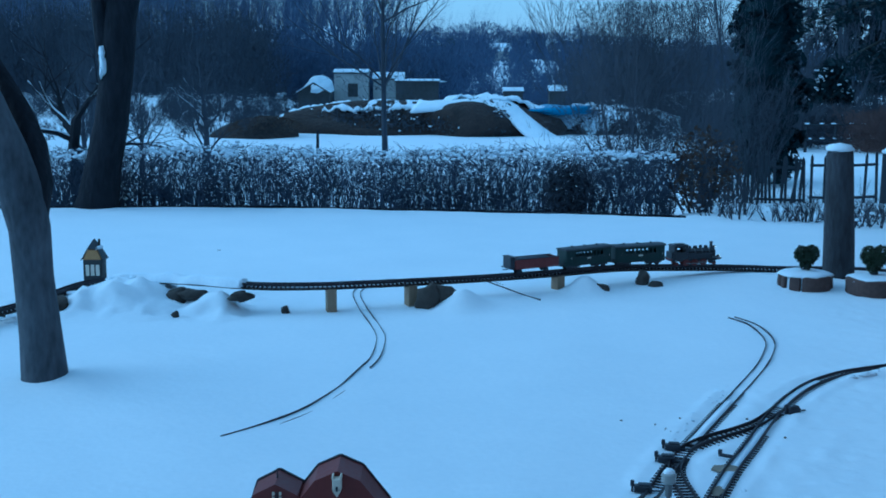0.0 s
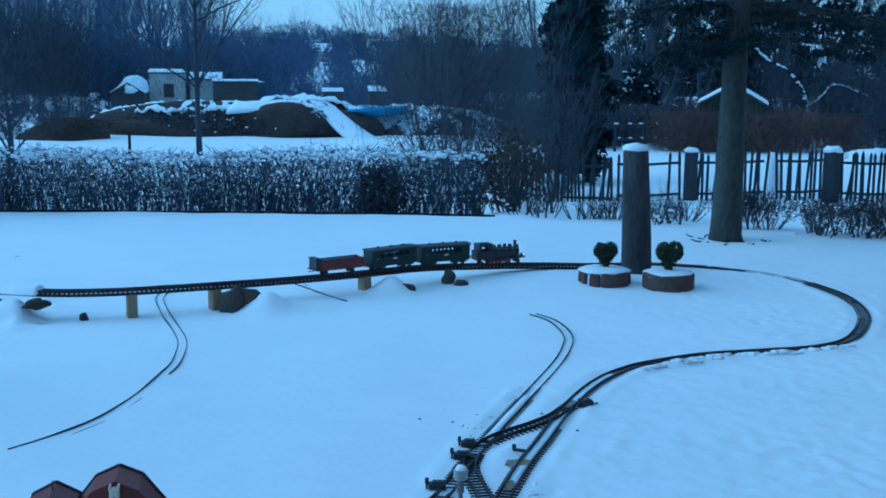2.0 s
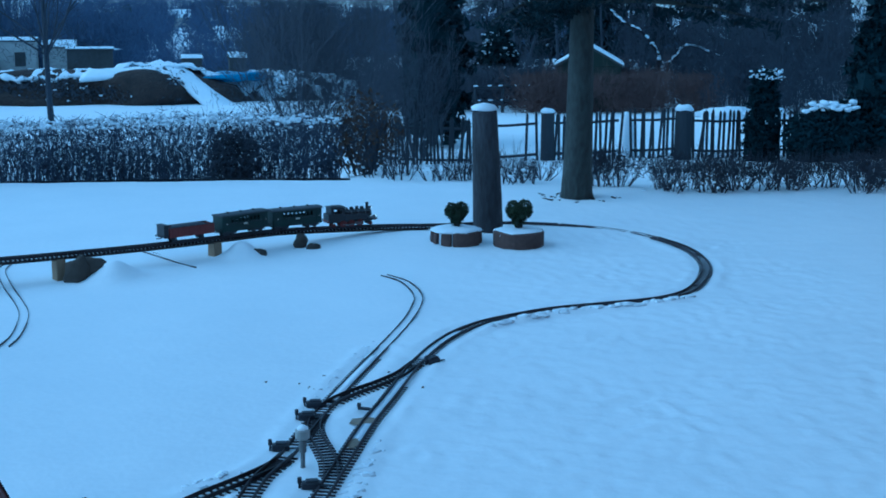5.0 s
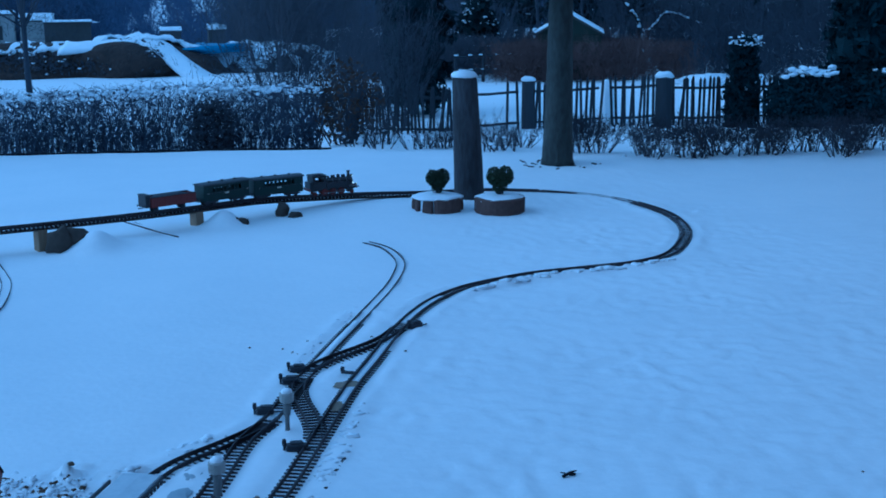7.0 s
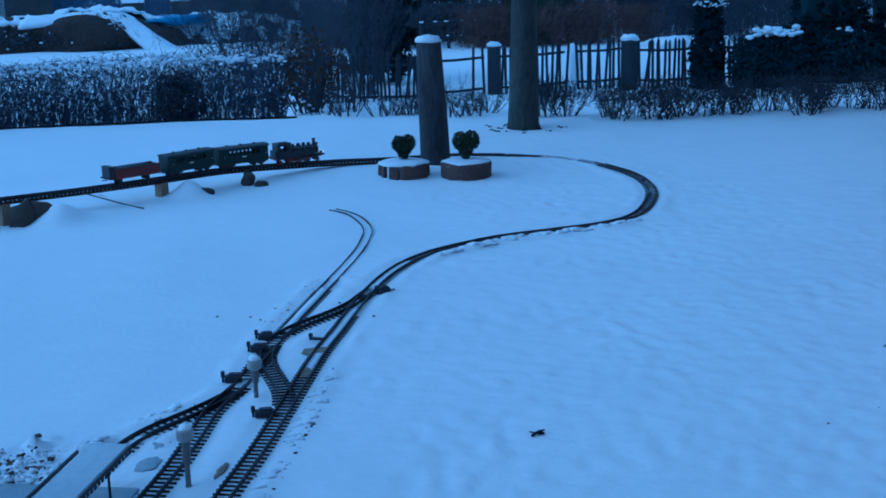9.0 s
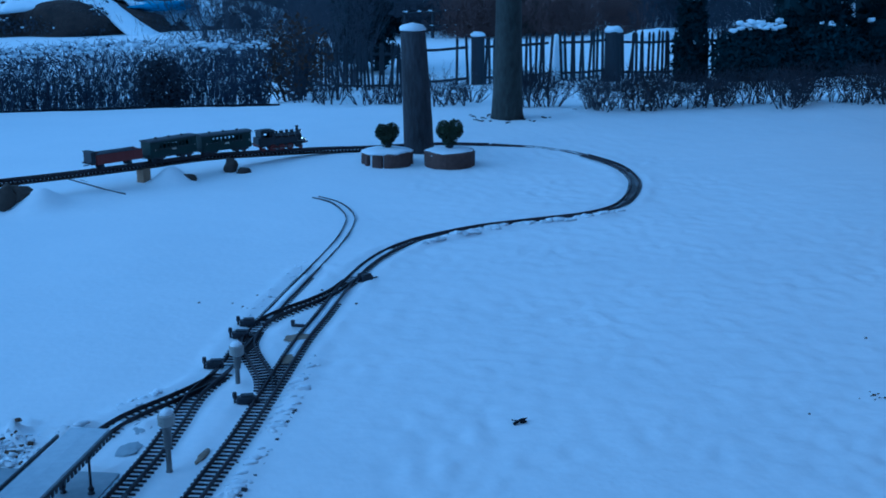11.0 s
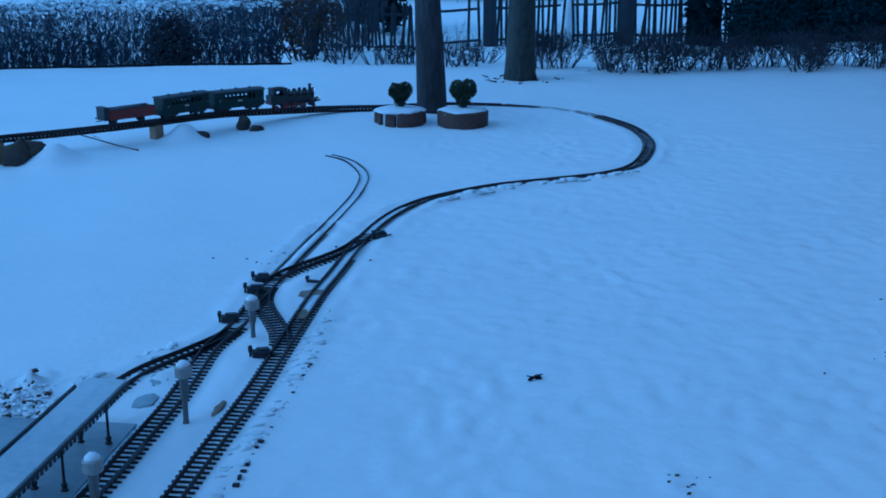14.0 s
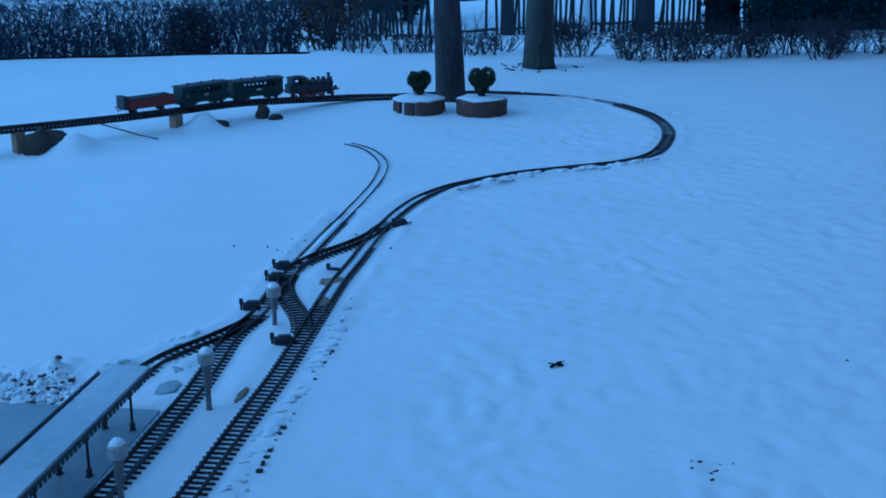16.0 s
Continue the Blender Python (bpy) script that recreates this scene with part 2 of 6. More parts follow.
    def leaf(self, p, size, rng, long=1.0):
        a = Vector((rng.gauss(0, 1), rng.gauss(0, 1), rng.gauss(0, 1))).normalized()
        b = a.orthogonal().normalized()
        b.rotate(Matrix.Rotation(rng.uniform(0, 6.28), 3, a))
        c = a.cross(b)
        p = Vector(p)
        s = size * rng.uniform(0.6, 1.4)
        return self.add([p - b * s * long, p + c * s * 0.5, p + b * s * long, p - c * s * 0.5], [(0, 1, 2, 3)])

    def leaves(self, centre, radii, count, size, rng, long=1.0, shell=0.5):
        for _ in range(count):
            d = Vector((rng.gauss(0, 1), rng.gauss(0, 1), rng.gauss(0, 1))).normalized() * (shell + (1 - shell) * rng.random())
            self.leaf((centre[0] + d.x * radii[0], centre[1] + d.y * radii[1], centre[2] + d.z * radii[2]), size, rng, long)
        return self

    def sprays(self, centre, radii, count, length, width, rng, rise=0.6):
        """Thin slivers that make a haze of fine twigs."""
        for _ in range(count):
            q = Vector((centre[0] + rng.gauss(0, 0.5) * radii[0], centre[1] + rng.gauss(0, 0.5) * radii[1], centre[2] + rng.uniform(-1, 1) * radii[2]))
            d = Vector((rng.gauss(0, 0.6), rng.gauss(0, 0.6), rise + rng.gauss(0, 0.5))).normalized() * length * rng.uniform(0.5, 1.3)
            s = d.cross(Vector((rng.gauss(0, 0.3), 1, rng.gauss(0, 0.3)))).normalized() * width
            self.add([q - s, q + s, q + d], [(0, 1, 2)])
        return self

    def mesh(self, name, mat, smooth=False):
        me = bpy.data.meshes.new(name)
        me.from_pydata(self.v, [], self.f)
        me.materials.append(mat)
        if smooth:
            me.polygons.foreach_set("use_smooth", [True] * len(me.polygons))
        me.update()
        return me


def thing(name, label, category, m=None, group="", kind=""):
    ob = new(name)
    ob.empty_display_size = 0.05
    if m is not None:
        ob.matrix_world = m
    return tagged(ob, label, category, group, kind)


def part(name, geo, mat, parent, label="", smooth=False, m=None):
    ob = new(name, geo.mesh(name, mat, smooth))
    ob.parent = parent
    if m is not None:
        ob.matrix_basis = m
    return tagged(ob, label)


def solo(name, geo, mat, label, category, smooth=False, kind="", group="", m=None):
    ob = new(name, geo.mesh(name, mat, smooth))
    if m is not None:
        ob.matrix_basis = m
    return tagged(ob, label, category, group, kind)


def curve_path(points, step=0.02):
    """A smooth way through control points, resampled at even steps."""
    p = [Vector((*q, 0.0) if len(q) == 2 else q) for q in points]
    p = [p[0] * 2 - p[1]] + p + [p[-1] * 2 - p[-2]]
    fine = []
    for i in range(1, len(p) - 2):
        for k in range(24):
            u = k / 24
            a, b, c, d = p[i - 1:i + 3]
            fine.append(0.5 * (2 * b + (c - a) * u + (2 * a - 5 * b + 4 * c - d) * u ** 2 + (3 * b - a - 3 * c + d) * u ** 3))
    fine.append(p[-2])
    out, left = [fine[0]], step
    for a, b in zip(fine, fine[1:]):
        l = (b - a).length
        at = 0.0
        while l - at >= left:
            at += left
            out.append(a.lerp(b, at / l))
            left = step
        left -= l - at
    return out


def heading(path, i):
    d = path[min(i + 1, len(path) - 1)] - path[max(i - 1, 0)]
    return math.atan2(d.y, d.x)


def smoothstep(a, b, x):
    u = min(max((x - a) / (b - a), 0.0), 1.0)
    return u * u * (3 - 2 * u)


# ---------------------------------------------------------------- tracks' ways (x, y, z of the snow under them)
MAIN_LOOP = curve_path([(1.24, 5.23), (1.37, 5.46), (1.51, 5.66), (1.66, 5.81), (1.81, 5.91), (2.12, 6.04), (2.44, 6.09), (2.75, 6.14),
                        (2.98, 6.27), (3.20, 6.55), (3.38, 6.88), (3.48, 7.20), (3.51, 7.50), (3.47, 7.85)])
HIDDEN_WAY = curve_path([(3.47, 7.85), (3.42, 8.02), (3.28, 8.25), (3.00, 8.44, 0.01)])
BRIDGE_WAY = curve_path([(3.00, 8.44, 0.01), (2.60, 8.48, 0.03), (2.13, 8.38, 0.05), (1.77, 8.33, 0.068), (1.39, 8.24, 0.085), (0.97, 8.10, 0.104),
                         (0.54, 7.85, 0.115), (0.15, 7.64, 0.125), (-0.22, 7.44, 0.14), (-0.57, 7.29, 0.15), (-0.85, 7.21, 0.153),
                         (-1.18, 7.21, 0.152), (-1.53, 7.36, 0.145), (-1.78, 7.50, 0.13), (-2.03, 7.55, 0.12), (-2.22, 7.46, 0.11),
                         (-2.33, 7.22, 0.10), (-2.42, 6.98, 0.09), (-2.54, 6.80, 0.08), (-2.75, 6.55, 0.07)])
WAY_A = curve_path([(0.66, 4.48), (0.58, 4.27), (0.52, 4.15), (0.45, 4.07), (0.36, 3.99), (0.26, 3.91), (0.19, 3.84), (0.12, 3.74), (0.04, 3.60), (-0.10, 3.35), (-0.30, 2.95)])
WAY_B = curve_path([(0.55, 4.21), (0.50, 4.12), (0.43, 3.99), (0.35, 3.77), (0.27, 3.56), (0.19, 3.38), (0.14, 3.27), (0.08, 3.13), (-0.02, 2.93), (-0.16, 2.66)])
WAY_C = curve_path([(1.24, 5.23), (1.14, 5.02), (1.02, 4.76), (0.89, 4.49), (0.76, 4.18), (0.65, 3.91), (0.53, 3.62), (0.41, 3.36), (0.30, 3.12), (0.20, 2.90), (0.06, 2.60)])
WAY_LINK = curve_path([(0.66, 3.94), (0.685, 4.10), (0.685, 4.25), (0.68, 4.38), (0.69, 4.51), (0.73, 4.64)])
WAY_SIDING = curve_path([(0.60, 4.33), (0.66, 4.48), (0.76, 4.71), (0.86, 4.92), (0.98, 5.17), (1.11, 5.44), (1.36, 5.97), (1.50, 6.34), (1.55, 6.55), (1.56, 6.73), (1.54, 6.92), (1.47, 7.08)])
WAY_CROSS = curve_path([(0.76, 4.71), (0.84, 4.81), (0.93, 4.89), (1.03, 4.97), (1.14, 5.08), (1.24, 5.23)])
WAY_LEFT = curve_path([(-0.60, 8.05), (-0.66, 7.74), (-0.60, 7.31), (-0.51, 6.87), (-0.46, 6.54), (-0.47, 6.15), (-0.52, 5.88), (-0.59, 5.58), (-0.69, 5.30), (-0.81, 5.09), (-0.96, 4.90), (-1.14, 4.72), (-1.35, 4.58), (-1.64, 4.38)])
WAY_BURIED = curve_path([(0.72, 3.78), (0.66, 3.64), (0.57, 3.43), (0.49, 3.26), (0.42, 3.10), (0.34, 2.90)])
NEAR_WAYS = [WAY_A, WAY_B, WAY_C, WAY_LINK, WAY_CROSS, WAY_SIDING[:int(1.3 / 0.02)], MAIN_LOOP]
cells = {}
for way in NEAR_WAYS:
    for p in way[::2]:
        cells.setdefault((int(p.x // 0.15), int(p.y // 0.15)), []).append((p.x, p.y))


def track_distance(x, y):
    best = 1.0
    i, j = int(x // 0.15), int(y // 0.15)
    for a in (-1, 0, 1):
        for b in (-1, 0, 1):
            for px, py in cells.get((i + a, j + b), ()):
                best = min(best, math.hypot(px - x, py - y))
    return best


# ---------------------------------------------------------------- ground
def crest(x):
    return float(np.interp(x, (-6, -2, 1, 2.2, 3.0, 4.8, 8.0), (11.4, 11.75, 11.4, 11.15, 10.46, 9.98, 9.40)))


def ground_height(x, y):
    """The lie of the land under the snow's small lumps."""
    d = y - crest(x)
    side = smoothstep(1.6, 2.6, x)
    left = -0.70 * smoothstep(-0.15, 3.2, d)
    right = -0.70 * smoothstep(-0.5, 8.5, d)
    z = left * (1 - side) + right * side
    far = smoothstep(45, 130, y)
    z -= 0.8 * smoothstep(33, 55, y) * smoothstep(105, 75, y) * smoothstep(-9, -5, x) * smoothstep(10, 7, x)
    z -= 4.5 * far * smoothstep(-60, 0, x + 25)
    z += 7 * smoothstep(60, 140, y) * smoothstep(5, -50, x)
    z += 3 * smoothstep(220, 900, y)
    if y > 120:
        z += 3.6 * math.exp(-((x - 10) / 22) ** 2 - ((y - 200) / 34) ** 2)
    return z


MOUNDS = [(-1.98, 7.34, 0.26, 0.13), (-1.80, 7.50, 0.20, 0.05), (-2.15, 7.20, 0.20, 0.04), (-1.44, 7.25, 0.12, 0.10), (0.74, 7.83, 0.10, 0.10), (-0.03, 7.33, 0.12, 0.10), (0.12, 7.42, 0.2, 0.03),
          (-2.62, 7.2, 0.25, 0.05), (-1.8, 5.72, 0.20, 0.03), (1.75, 8.2, 0.5, 0.03), (2.45, 8.3, 0.6, 0.015), (-0.25, 3.75, 0.12, 0.03), (-0.10, 3.70, 0.08, 0.025)]


rng = random.Random(77)
DENTS = {}
for _ in range(190):
    q = (rng.uniform(0.9, 5.2), rng.uniform(2.2, 9.0), rng.uniform(0.026, 0.044), rng.uniform(0.003, 0.007), rng.uniform(0, 3.14), rng.uniform(0.5, 0.9))
    if q[0] - 0.42 * (q[1] - 4.2) > 0.75:
        DENTS.setdefault((int(q[0] // 0.2), int(q[1] // 0.2)), []).append(q)


def dent(x, y):
    """Small kicked and melted hollows, each with a faint raised lip."""
    z, i, j = 0.0, int(x // 0.2), int(y // 0.2)
    for a in (-1, 0, 1):
        for b in (-1, 0, 1):
            for cx, cy, r, h, turn, thin in DENTS.get((i + a, j + b), ()):
                dx, dy = x - cx, y - cy
                u, v = dx * math.cos(turn) + dy * math.sin(turn), (dy * math.cos(turn) - dx * math.sin(turn)) / thin
                q = (u * u + v * v) / (r * r)
                if q < 5:
                    z += h * (0.45 * q - 1.0) * math.exp(-q)
    return z


def snow_height(x, y):
    z = ground_height(x, y)
    if -4 < x < 8 and 1.5 < y < 13:
        for mx, my, r, h in MOUNDS:
            q = ((x - mx) ** 2 + (y - my) ** 2) / (r * r)
            if q < 6:
                z += h * math.exp(-q)
        z += dent(x, y)
        d = track_distance(x, y)
        k = 0.12 + 0.88 * smoothstep(0.05, 0.13, d)
        z += 0.012 * noise.noise(Vector((x * 1.3, y * 1.3, 3))) * k
        rough = smoothstep(0.5, 1.2, x - 0.42 * (y - 4.2)) * smoothstep(11, 8, y)
        z += k * (0.003 - 0.001 * rough) * noise.noise(Vector((x * 5, y * 4.2, 0))) + k * (0.001 + 0.0028 * rough) * noise.noise(Vector((x * 12, y * 10, 7)))
        clump = 0.5 + 0.9 * max(-0.4, noise.noise(Vector((x * 2.3, y * 2.3, 11))))
        z += k * clump * (0.0005 + 0.0095 * rough) * noise.noise(Vector((x * 19 + 2 * math.sin(y * 3), y * 16, 4)))
        if x < -1.1 and 6.85 < y < 7.75:
            z += smoothstep(6.85, 7.1, y) * smoothstep(-1.1, -1.4, x) * (0.045 * noise.noise(Vector((x * 7, y * 7, 6))) + 0.026 * noise.noise(Vector((x * 14, y * 14, 8))) + 0.016 * noise.noise(Vector((x * 30, y * 30, 9))))
        crumbs = math.exp(-(((x + 0.10) / 0.28) ** 2 + ((y - 3.82) / 0.12) ** 2))
        z += crumbs * 0.07 * abs(noise.noise(Vector((x * 22, y * 22, 1))))
        if y < 3.57 - 0.40 * (x + 0.11) and x < 0.15 + (y - 3.44) * 0.452:
            return -0.02
        if d < 0.14:
            z += 0.010 * smoothstep(0.055, 0.085, d) * smoothstep(0.14, 0.09, d) * (0.5 + noise.noise(Vector((x * 9, y * 9, 5))))
            z -= 0.0018 * smoothstep(0.07, 0.045, d)
            if x > 1.3 and y < 7:
                inner = track_distance(x, y + 0.045) < d
                z += (0.014 + 0.012 * noise.noise(Vector((x * 12, y * 12, 2)))) * smoothstep(0.11, 0.06, d) * smoothstep(0.008, 0.03, d) * smoothstep(1.5, 1.9, x) * smoothstep(3.1, 2.8, x) if inner else 0.0
    elif y > 12:
        z += 0.05 * noise.noise(Vector((x * 0.5, y * 0.5, 3)))
    return z


def graded(marks):
    out = []
    for (a, s), (b, _) in zip(marks, marks[1:]):
        n = max(1, round((b - a) / s))
        out += [a + (b - a) * k / n for k in range(n)]
    return out + [marks[-1][0]]


xs = graded([(-2500, 600), (-400, 60), (-60, 8), (-12, 1), (-4, 0.12), (-2.6, 0.028), (-1.2, 0.035), (-0.6, 0.024), (4.0, 0.05), (6.5, 0.5), (14, 4), (70, 40), (400, 500), (2500, 1)])
ys = graded([(-2500, 800), (-100, 20), (-10, 1), (1.8, 0.024), (6.6, 0.03), (7.8, 0.045), (12, 0.2), (20, 1), (60, 5), (200, 25), (500, 300), (3500, 1)])
geo = Geo()
geo.v = [(x, y, snow_height(x, y)) for y in ys for x in xs]
nx = len(xs)
geo.f = [(j * nx + i, j * nx + i + 1, (j + 1) * nx + i + 1, (j + 1) * nx + i) for j in range(len(ys) - 1) for i in range(nx - 1)]
solo("ground", geo, SNOW, "snow-covered lawn and meadow under a dusk sky", "ground", True, "structure")


# ---------------------------------------------------------------- railway tracks
def rail_bar(path, offset, z0, z1, width, wobble=0.0, seed=0):
    g = Geo()
    vs, n = [], len(path)
    for i, p in enumerate(path):
        a = heading(path, i)
        nx_, ny_ = -math.sin(a), math.cos(a)
        dip = wobble * noise.noise(Vector((i * 0.06, seed, 0)))
        for o, z in ((-width / 2, z0), (width / 2, z0), (width / 2, z1), (-width / 2, z1)):
            vs.append((p.x + nx_ * (offset + o), p.y + ny_ * (offset + o), p.z + z + dip))
    fs = [(i * 4 + k, i * 4 + (k + 1) % 4, i * 4 + 4 + (k + 1) % 4, i * 4 + 4 + k) for i in range(n - 1) for k in range(4)]
    fs += [(3, 2, 1, 0), tuple(range(4 * n - 4, 4 * n))]
    return g.add(vs, fs)


SLEEPER_MESH = Geo().box((0, 0, 0), (0.0082, 0.082, 0.012), c=0.002).mesh("sleeper", SLEEPER)
PITCH = 0.029


def track(label, path, lift=0.0, sleepers=True, pitch=PITCH, first=0.0, last=1e9, gauge=0.045, rail_lift=0.0, wobble=0.0, width=0.0034, drop=0.0):
    """Two rails on sleepers along a way; first and last bound the sleepers, in metres along it."""
    ob = thing("railway_track", label, "railway track", group="garden railway tracks")
    for k, o in enumerate((-gauge / 2, gauge / 2)):
        part("rail", rail_bar(path, o, lift + rail_lift - 0.004 - drop * k, lift + rail_lift + 0.011 - drop * k, width, wobble, k * 7 + len(path)), RAIL, ob)
    if sleepers:
        s = first
        while s < min(last, (len(path) - 1) * 0.02):
            i = min(int(s / 0.02), len(path) - 2)
            p = path[i].lerp(path[i + 1], s / 0.02 - i)
            e = new("sleeper", SLEEPER_MESH)
            e.parent = ob
            e.matrix_basis = pose(p.x, p.y, p.z + lift - 0.0085, 0, 0, math.degrees(heading(path, i)))
            s += pitch
    return ob


track("loop of dark garden railway track half sunk in snow", MAIN_LOOP, 0.004)
track("garden railway track curving into the station, cleared of snow", WAY_A, 0.006, first=0.30)
track("straight garden railway track with sleepers showing through snow", WAY_B, 0.006, first=0.05)
track("straight garden railway track beside a snow bank", WAY_C, 0.006, first=0.34)
track("short curved link track between two points", WAY_LINK, 0.006, first=0.06)
track("curved crossover track with dark sleepers in snow", WAY_CROSS, 0.007, first=0.09)
track("siding track whose rails fade under the snow", WAY_SIDING, 0.005, last=1.15, rail_lift=-0.007, wobble=0.007)
for way, a, b, label in ((WAY_SIDING, 0.52, 1.20, "snow packed between the rails of the buried siding"), (WAY_C, 0.10, 1.05, "snow packed between the rails of a siding"), (MAIN_LOOP, 0.10, 0.62, "snow packed between the rails of the loop")):
    solo("packed_snow", rail_bar(way[int(a / 0.02):int(b / 0.02)], 0.0, -0.02, 0.0052, 0.036, 0.004, 6), SNOW_CAP, label, "snow", True)
lumps, rng = Geo(), random.Random(88)
for way, s0, s1, near, far, count, big in ((MAIN_LOOP, 0.75, 2.1, -0.085, -0.045, 80, 0.017), (WAY_C, 0.9, 2.7, 0.05, 0.12, 90, 0.012), (WAY_A, 0.5, 1.2, -0.12, -0.06, 24, 0.010), (WAY_SIDING, 0.5, 1.5, 0.05, 0.10, 18, 0.008), (BRIDGE_WAY, 5.0, 6.3, -0.12, 0.10, 110, 0.024)):
    for _ in range(count):
        i = min(int(rng.uniform(s0, s1) / 0.02), len(way) - 1)
        a, o, r = heading(way, i), rng.uniform(near, far), rng.uniform(0.3, 1.0) * big
        x, y = way[i].x - math.sin(a) * o, way[i].y + math.cos(a) * o
        lumps.blob((x, y, snow_height(x, y) - r * 0.12), (r * rng.uniform(1.0, 2.4), r * rng.uniform(0.9, 1.6), r * 0.6), rng, 8, 6, 0.4)
solo("snow_lumps", lumps, SNOW_CAP, "small lumps of snow thrown up beside the tracks", "snow", True, "stuff")
half = int(len(WAY_LEFT) * 0.52)
track("thin rails of a buried track peeping out of snow", WAY_LEFT[:half], -0.0035, sleepers=False, wobble=0.006, width=0.003)
track("single thin rail of a buried track peeping out of snow", WAY_LEFT[half - 3:-40], -0.0035, sleepers=False, wobble=0.008, width=0.003, drop=0.010)
CROSSING = curve_path([(0.13, 8.12), (0.22, 7.93), (0.32, 7.74), (0.45, 7.50)])
stray = thing("railway_track", "thin rail of a buried track passing under the bridge", "railway track", group="garden railway tracks")
part("rail", rail_bar(CROSSING, 0.0, -0.012, 0.013, 0.0045, 0.010, 3), RAIL, stray)
part("rail", rail_bar(CROSSING[4:14], 0.045, -0.014, 0.009, 0.0035, 0.010, 9), RAIL, stray)
buried = thing("buried_track", "sleeper ends of a track buried in snow", "railway track", group="garden railway tracks")
rng = random.Random(5)
s = 0.0
while s < (len(WAY_BURIED) - 1) * 0.02:
    i = int(s / 0.02)
    if rng.random() < (0.97 if s < 0.45 else 0.72):
        p, a = WAY_BURIED[i], heading(WAY_BURIED, i)
        e = new("sleeper", SLEEPER_MESH)
        e.parent = buried
        e.matrix_basis = pose(p.x - 0.005 * math.sin(a), p.y + 0.005 * math.cos(a), rng.uniform(-0.002, 0.003), rng.uniform(-8, 4), 0, math.degrees(a) + rng.uniform(-6, 6)) @ Matrix.Diagonal((rng.uniform(1.0, 2.8), rng.uniform(0.10, 0.20), 0.8, 1))
    s += 0.036


# ---------------------------------------------------------------- the bridge
def deck_at(x):
    return min(range(len(BRIDGE_WAY)), key=lambda i: abs(BRIDGE_WAY[i].x - x) + (9 if BRIDGE_WAY[i].y < 7.15 else 0))


bridge = thing("railway_bridge", "long low timber bridge carrying the track on short posts", "bridge")
part("deck", rail_bar(BRIDGE_WAY[int(0.5 / 0.02):], 0.0, -0.025, -0.013, 0.070), DECK_WOOD, bridge)
part("snow_dusting", rail_bar(BRIDGE_WAY[int(0.82 / 0.02):], 0.0, -0.0128, -0.0086, 0.036, 0.004, 4), SNOW_CAP, bridge, "snow lying between the sleepers")
for x in (0.58, -0.33, -0.78):
    i = deck_at(x)
    p, a = BRIDGE_WAY[i], math.degrees(heading(BRIDGE_WAY, i))
    part("post", Geo().box((0, 0, 0), (0.055, 0.075, p.z + 0.04), c=0.004), POST_WOOD, bridge, "pale sawn timber post", m=pose(p.x, p.y, (p.z - 0.04) / 2 - 0.02, 0, 0, a))
track("garden railway track running along a timber bridge", BRIDGE_WAY, 0.0, first=0.8, pitch=0.0255)
track("rails of the loop nearly lost under snow", HIDDEN_WAY, -0.002, sleepers=False, wobble=0.004)
drift = Geo()
span = [q for q in BRIDGE_WAY if -2.1 < q.x < -1.25 and q.y > 7.15]
vs, fs = [], []
for i, q in enumerate(span):
    a, w = heading(span, i), 0.052 + 0.020 * noise.noise(Vector((i * 0.11, 3, 0)))
    top = 0.034 + 0.022 * noise.noise(Vector((i * 0.17, 8, 0)))
    for o, z in ((-w, -0.016), (-w * 0.8, top * 0.6), (0, top), (w * 0.8, top * 0.7), (w, -0.016)):
        vs.append((q.x - math.sin(a) * o, q.y + math.cos(a) * o, q.z + z))
fs = [(i * 5 + k, i * 5 + k + 1, i * 5 + k + 6, i * 5 + k + 5) for i in range(len(span) - 1) for k in range(4)] + [(4, 3, 2, 1, 0), tuple(range(5 * len(span) - 5, 5 * len(span)))]
part("snow_cover", drift.add(vs, fs), SNOW_CAP, bridge, "snow drifted over the rails", True)


def stone(x, y, z, rx, ry, rz, label, cap=0.0, seed=0, turn=0):
    r = random.Random(seed)
    ob = thing("stone", label, "stone", pose(x, y, z, 0, 0, turn), group="stones by the track")
    part("body", Geo().blob((0, 0, rz * 0.6), (rx, ry, rz), r, 10, 7, 0.28), ROCK, ob, smooth=True)
    if cap:
        part("snow_cover", Geo().blob((0.01, 0.0, rz * 0.6 + rz * 0.55), (rx * 0.95, ry * 0.95, rz * 0.35 + cap), r, 14, 8, 0.25, -0.5), SNOW_CAP, ob, "lumpy cap of snow", True)
    return ob


stone(-0.22, 7.32, -0.02, 0.075, 0.06, 0.10, "dark boulder leaning against a bridge post in snow", 0.0, 1, 20)
stone(-0.13, 7.36, 0.03, 0.09, 0.05, 0.055, "dark slab of stone under the bridge", 0.0, 11, 10)
stone(0.835, 7.80, -0.01, 0.055, 0.05, 0.04, "dark stone poking from a snow mound", 0.0, 2)
stone(1.13, 8.05, 0.0, 0.05, 0.05, 0.055, "dark stone propping the bridge deck", 0.0, 3)
stone(1.20, 7.98, -0.01, 0.05, 0.04, 0.028, "small dark stone lying in snow", 0.0, 13)
stone(-1.66, 7.34, 0.02, 0.06, 0.06, 0.055, "dark stone under a snow-laden track end", 0.0, 4, 10)
stone(-1.56, 7.30, 0.06, 0.08, 0.05, 0.03, "flat dark stone under the track", 0.0, 14, 10)
stone(-1.28, 7.18, 0.07, 0.085, 0.05, 0.03, "dark slanting stone under the track with snow", 0.0, 5, 28)
